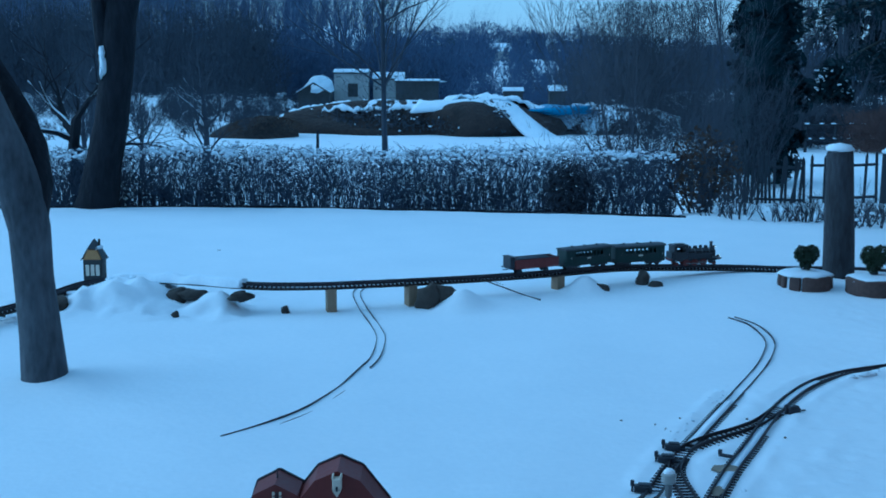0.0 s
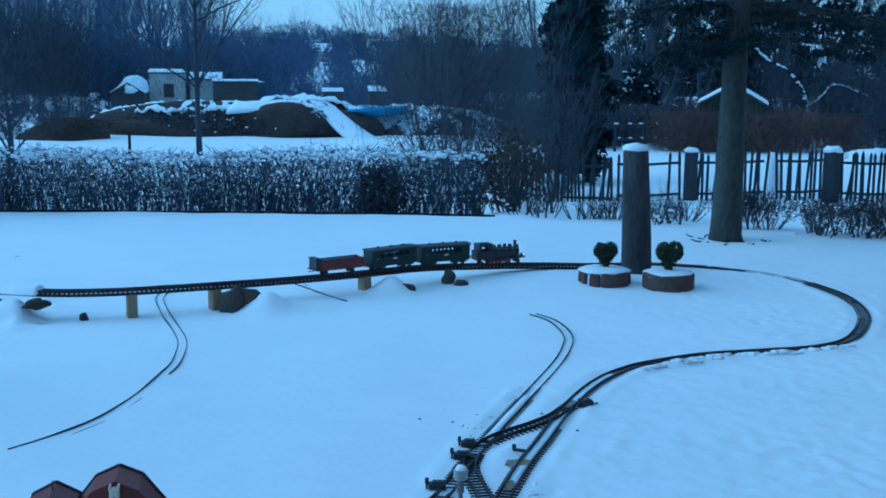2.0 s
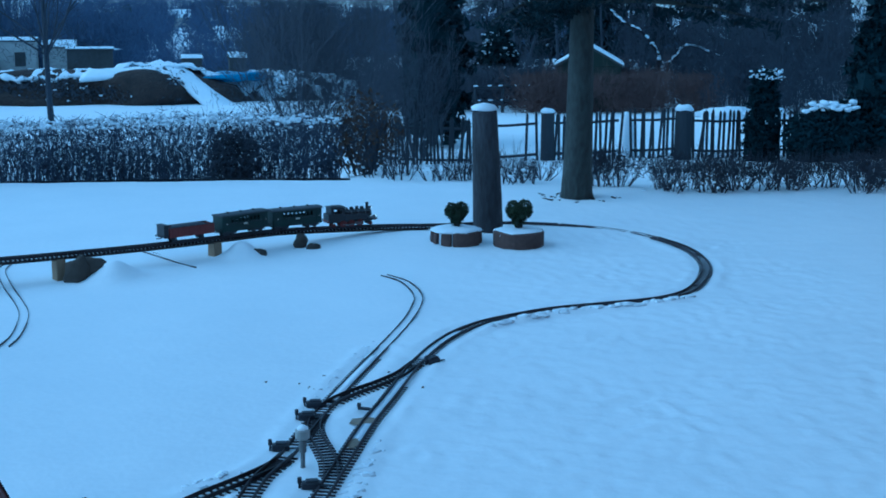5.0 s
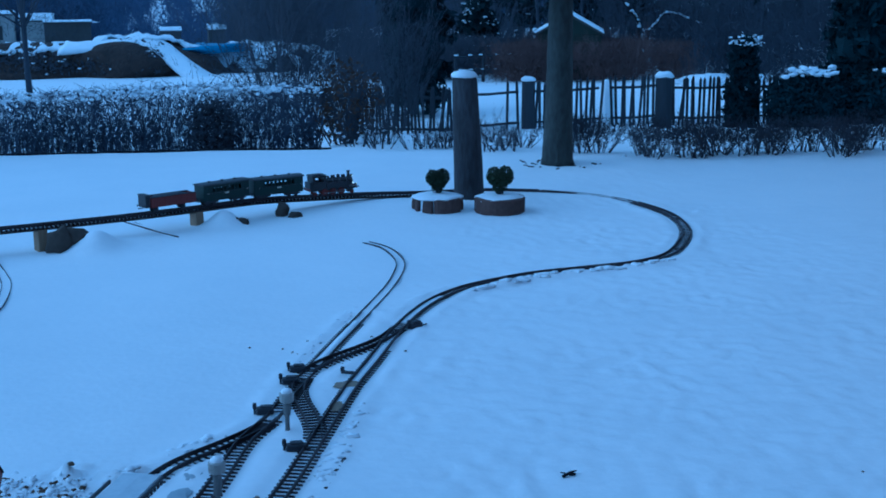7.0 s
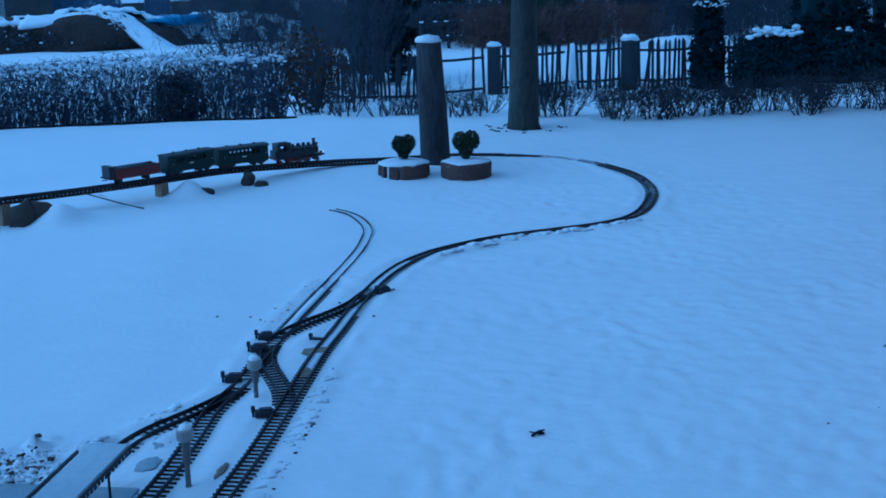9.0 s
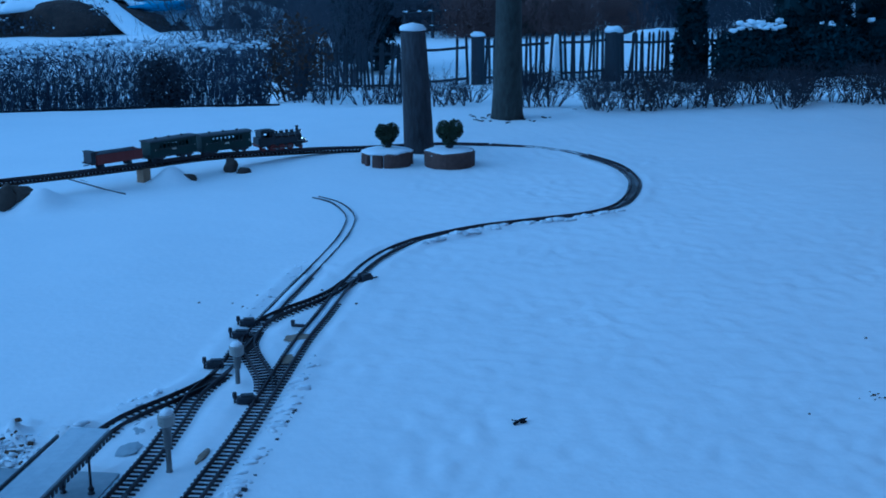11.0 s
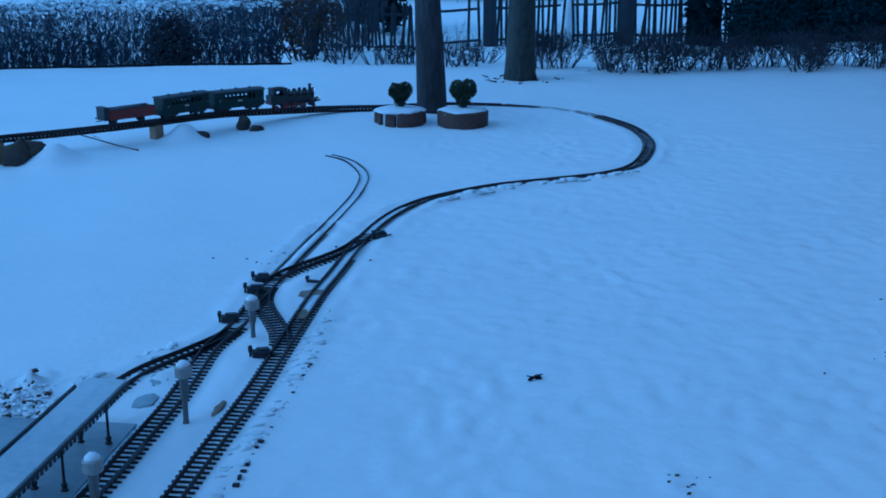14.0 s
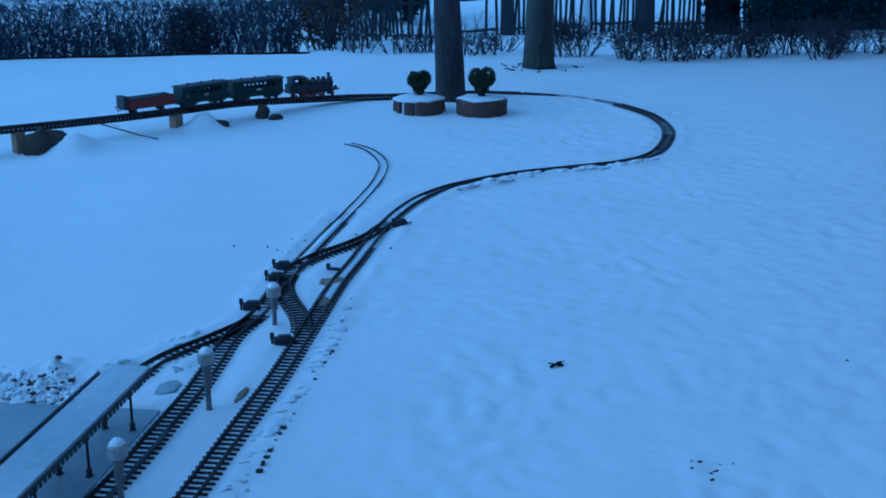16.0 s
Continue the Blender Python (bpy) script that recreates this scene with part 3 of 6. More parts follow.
stone(-1.62, 7.03, -0.01, 0.022, 0.02, 0.03, "small dark stone poking out of snow", 0.0, 6)
stone(-1.03, 7.17, -0.01, 0.025, 0.02, 0.03, "small dark stone poking out of snow", 0.0, 7)
stone(-2.27, 7.10, 0.03, 0.045, 0.06, 0.05, "dark stone under the curved track", 0.0, 8, 40)
stone(-2.34, 7.02, 0.0, 0.035, 0.05, 0.045, "dark stone under the curved track", 0.0, 18, 40)
stone(-2.62, 6.98, 0.0, 0.06, 0.05, 0.045, "dark stone beside the curved track", 0.0, 9)


# ---------------------------------------------------------------- the train
def wheel(parent, x, y, r, mat, width=0.008):
    m = pose(x, y, r, 90, 0, 0)
    w = part("wheel", Geo().lathe([(0.0, -width / 2), (r * 0.86, -width / 2), (r * 0.9, -width * 0.1), (r, 0), (r, width / 2), (r * 0.84, width / 2), (r * 0.8, width * 0.2), (r * 0.25, width * 0.2), (r * 0.2, width * 0.7), (0, width * 0.7)], n=16), mat, parent, m=m if y > 0 else pose(x, y, r, -90, 0, 0))
    return w


def carriage(m):
    L, W, top = 0.318, 0.098, 0.158
    ob = thing("passenger_carriage", "dark green passenger carriage with small windows and grey roof", "railway carriage", m, "coupled train")
    g = Geo()
    z0, z1, zw0, zw1 = 0.036, 0.146, 0.098, 0.131
    count, pw = 8, 0.020
    for y in (-W / 2, W / 2):
        g.box((0, y, (z0 + zw0) / 2), (L, 0.004, zw0 - z0))
        g.box((0, y, (zw1 + z1) / 2), (L, 0.004, z1 - zw1))
        inner = L * 0.66
        pitch = inner / count
        x = -L / 2
        edges = []
        for k in range(count):
            c = -inner / 2 + pitch * (k + 0.5)
            edges += [c - pw / 2 + 0.002, c + pw / 2 - 0.002]
        edges = [-L / 2] + edges + [L / 2]
        for a, b in zip(edges[::2], edges[1::2]):
            g.box(((a + b) / 2, y, (zw0 + zw1) / 2), (b - a, 0.004, zw1 - zw0))
    for x in (-L / 2, L / 2):
        g.box((x, 0, (z0 + z1) / 2), (0.004, W - 0.004, z1 - z0))
    g.box((0, 0, z0 - 0.002), (L, W - 0.004, 0.004))
    part("body", g, GREEN_PAINT, ob, "dark green panelled body")
    for y in (-W / 2 - 0.0025, W / 2 + 0.0025):
        part("waist_band", Geo().box((0, y, zw0 - 0.008), (L - 0.01, 0.002, 0.003)), BLACK_PAINT, ob)
        part("number_board", Geo().box((0.0, y, 0.082), (0.028, 0.002, 0.010), c=0.0005), CREAM, ob, "pale lettering board")
        for x in (-L / 2 + 0.022, L / 2 - 0.022):
            d = part("door", Geo().box((x, y, 0.093), (0.026, 0.002, 0.084), c=0.0006), GREEN_PAINT, ob)
            part("handle", Geo().box((x + 0.008, y * 1.03, 0.09), (0.003, 0.002, 0.008)), CREAM, d)
        for k in range(count):
            c = -L * 0.33 + L * 0.66 / count * (k + 0.5)
            part("window_pane", Geo().box((c, y * 0.93, (zw0 + zw1) / 2), (pw - 0.002, 0.001, zw1 - zw0 - 0.001)), PANE, ob)
    g = Geo()
    n = 9
    prof = [(-(W / 2 + 0.007) * math.cos(math.pi * k / (n - 1)), 0.015 * math.sin(math.pi * k / (n - 1)) ** 0.7) for k in range(n)]
    vs = [(x, y, z1 + z) for x in (-L / 2 - 0.008, L / 2 + 0.008) for y, z in prof]
    fs = [(k, k + 1, n + k + 1, n + k) for k in range(n - 1)] + [tuple(range(n)), tuple(range(2 * n - 1, n - 1, -1)), (0, n, 2 * n - 1, n - 1)]
    part("roof", g.add(vs, fs), ROOF_GREY, ob, "dark grey arched roof")
    for x in (-0.09, 0.0, 0.09):
        part("roof_vent", Geo().lathe([(0.006, 0), (0.006, 0.006), (0.009, 0.007), (0.007, 0.012), (0.0, 0.013)], (x, 0, z1 + 0.013), 8), ROOF_GREY, ob)
    part("underframe", Geo().box((0, 0, 0.042), (L - 0.02, 0.03, 0.012), c=0.001), BLACK, ob)
    for s in (-1, 1):
        b = part("bogie", Geo().box((s * 0.10, 0.034, 0.030), (0.094, 0.006, 0.024), c=0.001).box((s * 0.10, -0.034, 0.030), (0.094, 0.006, 0.024), c=0.001).box((s * 0.10, 0, 0.030), (0.02, 0.066, 0.010)), BLACK, ob)
        for dx in (-0.024, 0.024):
            for y in (-0.0225, 0.0225):
                wheel(b, s * 0.10 + dx, y, 0.0155, BLACK)
        for y in (-0.03, 0.03):
            part("buffer", Geo().tube([(s * (L / 2), y, 0.052), (s * (L / 2 + 0.014), y, 0.052), (s * (L / 2 + 0.015), y, 0.052), (s * (L / 2 + 0.018), y, 0.052)], (0.003, 0.003, 0.008, 0.007), 8), BLACK, ob)
        part("coupler", Geo().box((s * (L / 2 + 0.012), 0, 0.034), (0.03, 0.012, 0.005), c=0.001), BLACK, ob)
        for y in (-0.048, 0.048):
            part("step", Geo().box((s * 0.137, y, 0.036), (0.03, 0.012, 0.003)), BLACK, ob)
    return ob


def goods_wagon(m):
    L, W = 0.310, 0.092
    ob = thing("goods_wagon", "oxide red open goods wagon with a dark brake cabin", "railway wagon", m, "coupled train")
    g = Geo()
    for y in (-W / 2, W / 2):
        g.box((0.015, y, 0.069), (L - 0.03, 0.006, 0.066), c=0.001)
        for k in range(8):
            g.box((-0.105 + k * 0.034, y * 1.05, 0.069), (0.005, 0.004, 0.064), c=0.0005)
    for x in (-L / 2 + 0.03, L / 2):
        g.box((x, 0, 0.069), (0.006, W - 0.006, 0.066), c=0.001)
    g.box((0.015, 0, 0.052), (L - 0.03, W - 0.006, 0.005))
    part("body", g, RED_PAINT, ob, "oxide red planked sides with upright ribs")
    part("top_rail", Geo().box((0.015, -W / 2, 0.105), (L - 0.03, 0.009, 0.006), c=0.001).box((0.015, W / 2, 0.105), (L - 0.03, 0.009, 0.006), c=0.001), BLACK, ob)
    part("load", Geo().blob((0.015, 0, 0.088), (L / 2 - 0.025, W / 2 - 0.006, 0.026), random.Random(4), 14, 8, 0.2), BLACK, ob, "dark heap of load", True)
    cabin = part("brake_cabin", Geo().box((-L / 2 + 0.012, 0, 0.085), (0.028, W - 0.006, 0.072), c=0.001), BLACK, ob, "narrow dark brakeman's cabin")
    part("cabin_roof", Geo().box((-L / 2 + 0.012, 0, 0.123), (0.036, W + 0.004, 0.005), c=0.002).box((-L / 2 + 0.012, 0, 0.126), (0.026, W * 0.6, 0.005), c=0.002), ROOF_GREY, cabin)
    part("underframe", Geo().box((0, 0, 0.044), (L, 0.05, 0.010), c=0.001).box((0, 0.036, 0.043), (L, 0.005, 0.014)).box((0, -0.036, 0.043), (L, 0.005, 0.014)), BLACK, ob)
    for x in (-0.085, 0.085):
        for y in (-0.0225, 0.0225):
            wheel(ob, x, y, 0.0165, BLACK)
        for y in (-0.032, 0.032):
            part("axle_box", Geo().box((x, y, 0.026), (0.014, 0.008, 0.026), c=0.001), BLACK, ob)
    for s in (-1, 1):
        for y in (-0.03, 0.03):
            part("buffer", Geo().tube([(s * L / 2, y, 0.050), (s * (L / 2 + 0.012), y, 0.050), (s * (L / 2 + 0.013), y, 0.050), (s * (L / 2 + 0.016), y, 0.050)], (0.003, 0.003, 0.008, 0.007), 8), BLACK, ob)
        part("coupler", Geo().box((s * (L / 2 + 0.012), 0, 0.034), (0.03, 0.012, 0.005), c=0.001), BLACK, ob)
    return ob


def locomotive(m):
    ob = thing("steam_locomotive", "black tank locomotive with red wheels and three headlamps", "locomotive", m, "coupled train")
    part("frame", Geo().box((0, 0, 0.040), (0.29, 0.050, 0.016), c=0.001).box((0.0, 0, 0.050), (0.30, 0.088, 0.004), c=0.001), BLACK_PAINT, ob)
    part("boiler", Geo().tube([(-0.05, 0, 0.088), (0.128, 0, 0.088)], (0.031, 0.031), 18), BLACK_PAINT, ob, smooth=False)
    part("smokebox_door", Geo().tube([(0.128, 0, 0.088), (0.131, 0, 0.088), (0.135, 0, 0.088)], (0.028, 0.027, 0.014), 18), BLACK_PAINT, ob)
    for x in (0.09, 0.045, 0.0):
        part("boiler_band", Geo().tube([(x - 0.002, 0, 0.088), (x + 0.002, 0, 0.088)], (0.0318, 0.0318), 18), GREY_METAL, ob)
    part("chimney", Geo().lathe([(0.013, 0), (0.009, 0.006), (0.008, 0.034), (0.012, 0.038), (0.011, 0.044), (0.007, 0.045)], (0.112, 0, 0.116), 14), BLACK_PAINT, ob)
    for x, r, h in ((0.078, 0.012, 0.020), (0.045, 0.010, 0.024), (0.010, 0.013, 0.020), (-0.022, 0.008, 0.018)):
        part("dome", Geo().lathe([(r * 1.15, 0), (r, 0.004), (r, h * 0.7), (r * 0.7, h * 0.95), (0, h)], (x, 0, 0.116), 14), BLACK_PAINT, ob)
    for y in (-0.037, 0.037):
        part("side_tank", Geo().box((0.025, y, 0.071), (0.150, 0.018, 0.038), c=0.002), BLACK_PAINT, ob)
        part("cylinder", Geo().tube([(0.082, y * 1.08, 0.030), (0.120, y * 1.08, 0.030)], (0.011, 0.011), 12).box((0.101, y, 0.042), (0.034, 0.016, 0.014), c=0.001), BLACK_PAINT, ob)
        part("coupling_rod", Geo().box((0.0, y * 1.0, 0.018), (0.125, 0.003, 0.005), c=0.0005), GREY_METAL, ob)
        part("piston_rod", Geo().box((0.05, y * 1.08, 0.030), (0.075, 0.003, 0.003)), GREY_METAL, ob)
        for x in (-0.055, 0.0, 0.055):
            wheel(ob, x, math.copysign(0.0255, y), 0.023, WHEEL_RED)
        for x in (0.125, -0.115):
            wheel(ob, x, math.copysign(0.0225, y), 0.014, WHEEL_RED)
        part("handrail", Geo().tube([(-0.04, y * 0.9, 0.108), (0.12, y * 0.9, 0.104)], (0.0012, 0.0012), 6), GREY_METAL, ob)
        part("buffer", Geo().tube([(0.150, y * 0.85, 0.046), (0.162, y * 0.85, 0.046), (0.163, y * 0.85, 0.046), (0.166, y * 0.85, 0.046)], (0.003, 0.003, 0.008, 0.007), 8), BLACK, ob)
    g = Geo()
    for y in (-0.046, 0.046):
        g.box((-0.095, y, 0.076), (0.085, 0.003, 0.050)).box((-0.060, y, 0.119), (0.014, 0.003, 0.036)).box((-0.130, y, 0.119), (0.014, 0.003, 0.036)).box((-0.095, y, 0.135), (0.085, 0.003, 0.008))
    g.box((-0.0525, 0, 0.095), (0.003, 0.089, 0.088)).box((-0.1375, 0, 0.095), (0.003, 0.089, 0.088))
    part("cab", g, BLACK_PAINT, ob, "black cab with open side windows")
    part("cab_roof", Geo().box((-0.095, 0, 0.142), (0.098, 0.104, 0.005), c=0.002).box((-0.095, 0, 0.147), (0.094, 0.075, 0.006), c=0.0025).box((-0.095, 0, 0.152), (0.05, 0.04, 0.005), c=0.002), BLACK_PAINT, ob)
    part("coal_bunker", Geo().box((-0.147, 0, 0.075), (0.018, 0.088, 0.048), c=0.002), BLACK_PAINT, ob)
    part("buffer_beam", Geo().box((0.149, 0, 0.046), (0.005, 0.092, 0.018), c=0.001), RED_PAINT, ob, "red buffer beam")
    part("rear_beam", Geo().box((-0.156, 0, 0.046), (0.005, 0.092, 0.018), c=0.001), RED_PAINT, ob, "red buffer beam")
    for y, z, x in ((-0.030, 0.064, 0.150), (0.030, 0.064, 0.150), (0.0, 0.124, 0.134)):
        h = part("headlamp", Geo().tube([(x - 0.010, y, z), (x + 0.003, y, z)], (0.007, 0.008), 12), BLACK_PAINT, ob)
        part("lens", Geo().tube([(x + 0.003, y, z), (x + 0.006, y, z)], (0.006, 0.004), 12), LIT, h, "lit yellow lens")
    return ob


def coupled(k, sx, sz):
    """The k-th vehicle behind the engine, all at even distances along the bridge."""
    i = deck_at(1.48) + 20 * k
    p, q = BRIDGE_WAY[i - 5], BRIDGE_WAY[i + 5]
    c = (p + q) / 2
    return pose(c.x, c.y, c.z + 0.011, 0, 0, math.degrees(math.atan2(p.y - q.y, p.x - q.x))) @ Matrix.Diagonal((sx, 1, sz, 1))


locomotive(coupled(0, 1.10, 0.93))
carriage(coupled(1, 1.08, 0.86))
carriage(coupled(2, 1.08, 0.86))
goods_wagon(coupled(3, 1.10, 0.88))


# ---------------------------------------------------------------- plants
def limb(g, p, d, length, r, depth, rng, kids=4, spread=0.6, bend=0.15, up=0.15, snow=None, thin=0.004, sides=5):
    """A tapered, bending branch with smaller ones along it."""
    p, d = Vector(p), Vector(d).normalized()
    pts, rad, n = [p.copy()], [r], 4 if depth > 0 else 3
    for k in range(n):
        d = (d + Vector((rng.gauss(0, bend), rng.gauss(0, bend), rng.gauss(0, bend) + up * 0.3))).normalized()
        p = p + d * (length / n)
        pts.append(p.copy())
        rad.append(max(r * (1 - 0.75 * (k + 1) / n), thin * 0.5))
    g.tube(pts, rad, max(3, sides if depth > 0 else 3), caps=False)
    if snow is not None and depth <= 2 and r > 0.011:
        top = [q + Vector((0, 0, s * 0.7)) for q, s in zip(pts, rad)]
        if abs((pts[-1] - pts[0]).normalized().z) < 0.75:
            snow.tube(top, [max(s * 0.55, 0.005) for s in rad], 4)
    if depth <= 0:
        return
    for _ in range(kids):
        u = rng.uniform(0.25, 1.0)
        i = min(int(u * n), n - 1)
        q = pts[i].lerp(pts[i + 1], u * n - i)
        e = (d + Vector((rng.gauss(0, spread), rng.gauss(0, spread), rng.gauss(0, spread * 0.7) + up))).normalized()
        limb(g, q, e, length * rng.uniform(0.45, 0.75), max(rad[i] * 0.55, thin), depth - 1, rng, kids, spread, bend, up, snow, thin, max(3, sides - 1))


def on_land(x, y, z=0.0):
    return pose(x, y, ground_height(x, y) + z)


def bare_tree(x, y, height, r, label, seed, depth=4, kids=4, lean=(0, 0), mat=TWIG, snowy=False, spread=0.55, name="bare_tree"):
    rng = random.Random(seed)
    ob = thing(name, label, "tree", on_land(x, y, -0.05))
    trunk, crown, snow = Geo(), Geo(), Geo()
    pts = [Vector((lean[0] * u * height + rng.gauss(0, r * 0.3) * u, lean[1] * u * height, height * 0.55 * u)) for u in (0, 0.25, 0.5, 0.75, 1.0)]
    trunk.tube(pts, [r * 1.25, r, r * 0.88, r * 0.75, r * 0.6], 9)
    for k in range(kids * 2 + 2):
        u = rng.uniform(0.35, 1.0)
        i = min(int(u * 4), 3)
        q = pts[i].lerp(pts[i + 1], u * 4 - i)
        a = rng.uniform(0, 6.28)
        limb(crown, q, (math.cos(a) * 0.8, math.sin(a) * 0.8, rng.uniform(0.35, 1.3)), height * rng.uniform(0.25, 0.5), r * 0.4, depth - 2, rng, kids, spread, 0.12, 0.2, snow if snowy else None, r * 0.05)
    limb(crown, pts[-1], (lean[0], lean[1], 1), height * 0.5, r * 0.55, depth - 1, rng, kids + 1, spread, 0.08, 0.3, snow if snowy else None, r * 0.05)
    part("trunk", trunk, mat, ob, smooth=True)
    part("crown", crown, mat, ob)
    if snow.v:
        part("snow_cover", snow, SNOW_CAP, ob, "snow lying along the boughs")
    return ob


def bush(x, y, height, width, stems, label, seed, mat=TWIG, depth=2, kids=4, snowy=False, leaves=0, leaf_mat=LEAF_DRY, name="bare_shrub", upright=1.0, r=0.012):
    rng = random.Random(seed)
    ob = thing(name, label, "shrub", on_land(x, y, -0.03))
    g, snow = Geo(), Geo()
    for _ in range(stems):
        a, q = rng.uniform(0, 6.28), rng.random() ** 0.6
        b = (math.cos(a) * q * width * 0.18, math.sin(a) * q * width * 0.18, 0)
        limb(g, b, (math.cos(a) * q * width * 0.5 / height * 1.3, math.sin(a) * q * width * 0.5 / height * 1.3, upright), height * rng.uniform(0.5, 0.8), r * rng.uniform(0.7, 1.2), depth, rng, kids, 0.35, 0.08, 0.2, snow if snowy else None, r * 0.18, 4)
    part("branchwork", g, mat, ob)
    if leaves:
        part("foliage", Geo().leaves((0, 0, height * 0.5), (width * 0.5, width * 0.5, height * 0.5), leaves, height * 0.03, rng), leaf_mat, ob, "clinging dark leaves")
    if snow.v:
        part("snow_cover", snow, SNOW_CAP, ob, "snow on the twigs")
    return ob


# ---------------------------------------------------------------- big tree by the track
rng = random.Random(21)
tree = thing("garden_tree", "smooth grey tree trunk forking low over the snow", "tree", pose(-1.945, 5.72, -0.03))
g = Geo()
g.tube([(0, 0, 0), (0.0, 0, 0.05), (-0.012, 0, 0.25), (-0.03, 0, 0.5), (-0.04, 0, 0.72), (-0.075, 0.0, 0.90), (-0.13, 0.0, 1.06), (-0.21, 0, 1.25), (-0.36, 0.0, 1.6), (-0.55, 0, 2.2), (-0.8, 0.1, 3.2), (-1.0, 0.2, 4.4)],
       [0.118, 0.104, 0.093, 0.087, 0.092, 0.102, 0.098, 0.094, 0.088, 0.08, 0.06, 0.03], 18, rough=0.02, rng=rng)
part("trunk", g, BARK_GREY, tree, smooth=True)
g = Geo()
g.tube([(-0.03, 0.02, 0.78), (0.0, 0.05, 0.92), (-0.03, 0.10, 1.08), (-0.10, 0.16, 1.22), (-0.25, 0.22, 1.45), (-0.5, 0.3, 2.0), (-0.8, 0.4, 3.2)], [0.07, 0.060, 0.055, 0.05, 0.045, 0.04, 0.02], 12, rough=0.03, rng=rng)
part("limb", g, BARK_DARK, tree, "dark second limb", True)
g = Geo()
for k in range(7):
    limb(g, (-0.6 - 0.05 * k, 0, 2.3 + 0.3 * k), (rng.gauss(0, 1), rng.gauss(0, 1), 0.7), 1.6, 0.03, 2, rng)
part("crown", g, BARK_GREY, tree)

rng = random.Random(22)
tree = thing("leaning_tree", "dark thick leaning tree trunk at the lawn's edge", "tree", pose(-3.27, 11.70, -0.05))
g = Geo()
g.tube([(-0.01, 0, 0), (0.01, 0, 0.12), (0.06, 0, 0.4), (0.15, 0, 0.8), (0.21, 0, 1.2), (0.25, 0, 1.6), (0.29, 0.02, 2.1), (0.36, 0.1, 3.0), (0.5, 0.2, 4.5)],
       [0.22, 0.185, 0.165, 0.152, 0.15, 0.155, 0.12, 0.09, 0.04], 16, rough=0.04, rng=rng)
part("trunk", g, BARK_DARK, tree, smooth=True)
g = Geo()
g.tube([(0.16, 0, 1.35), (0.30, 0.0, 1.65), (0.38, 0, 2.0), (0.5, 0, 2.8), (0.7, 0, 4.0)], [0.11, 0.09, 0.085, 0.06, 0.03], 10, rough=0.04, rng=rng)
g.tube([(0.19, 0, 1.2), (0.13, -0.03, 1.42), (0.10, -0.04, 1.7), (0.05, -0.05, 2.3), (-0.1, 0, 3.2)], [0.10, 0.08, 0.07, 0.05, 0.02], 10, rough=0.04, rng=rng)
for k in range(8):
    limb(g, (0.3 + rng.uniform(-0.3, 0.3), 0.1, rng.uniform(2.2, 3.6)), (rng.gauss(0, 1), rng.gauss(0, 1), 0.6), 1.8, 0.035, 2, rng)
part("limb", g, BARK_DARK, tree, smooth=True)
part("snow_cover", Geo().blob((0.125, -0.12, 1.42), (0.028, 0.05, 0.075), rng, 12, 9, 0.45).blob((0.135, -0.13, 1.34), (0.024, 0.05, 0.08), rng, 12, 9, 0.45).blob((0.11, -0.12, 1.27), (0.014, 0.04, 0.05), rng, 10, 8, 0.4), SNOW_CAP, tree, "patch of snow lodged in the fork", True)

rng = random.Random(23)
tree = thing("orchard_tree", "low dark orchard tree with snow on its boughs", "tree", pose(-3.62, 12.3, -0.35))
g, snow = Geo(), Geo()
g.tube([(0, 0, 0), (0.02, 0, 0.4), (-0.02, 0, 0.8), (0.02, 0, 1.1)], [0.07, 0.06, 0.055, 0.05], 8)
for d, l in (((0.5, 0, 0.9), 0.8), ((0.9, 0.1, 0.25), 0.7), ((-0.6, 0.1, 0.8), 0.7), ((-0.2, 0.2, 1.0), 0.8), ((-0.9, 0, 0.4), 0.7)):
    limb(g, (0, 0, rng.uniform(0.7, 1.1)), d, l, 0.035, 2, rng, 4, 0.5, 0.15, 0.1, snow, 0.004)
part("trunk", g, BARK_DARK, tree)
part("snow_cover", snow, SNOW_CAP, tree, "snow lying along the boughs")

# ---------------------------------------------------------------- hedge
rng = random.Random(31)
hedge = thing("hedge", "long clipped leafless hedge dusted with snow", "hedge", pose(0, 0, 0))
g, lf, snow = Geo(), Geo(), Geo()
for k in range(2000):
    x = rng.uniform(-5.2, 2.05)
    y0 = 12.05 + 0.05 * math.sin(x) + rng.uniform(-0.22, 0.28)
    z0 = ground_height(x, y0)
    top = 0.49 + 0.02 * math.sin(x * 2.1) + rng.gauss(0, 0.014)
    p, pts = Vector((x, y0, z0)), []
    h = (top - z0) * rng.choice((1, 1, 0.9, 0.7, 0.5))
    for j in range(5):
        pts.append(p + Vector((rng.gauss(0, 0.022) * j, rng.gauss(0, 0.02) * j, h * j / 4)))
    r = rng.uniform(0.0025, 0.0075)
    g.tube(pts, [r, r * 0.9, r * 0.75, r * 0.55, r * 0.3], 3, caps=False)
    for j in range(3):
        q = pts[rng.randint(1, 4)]
        g.tube([q, q + Vector((rng.gauss(0, 0.07), rng.gauss(0, 0.06), rng.uniform(0.0, 0.07)))], [r * 0.5, r * 0.2], 3, caps=False)
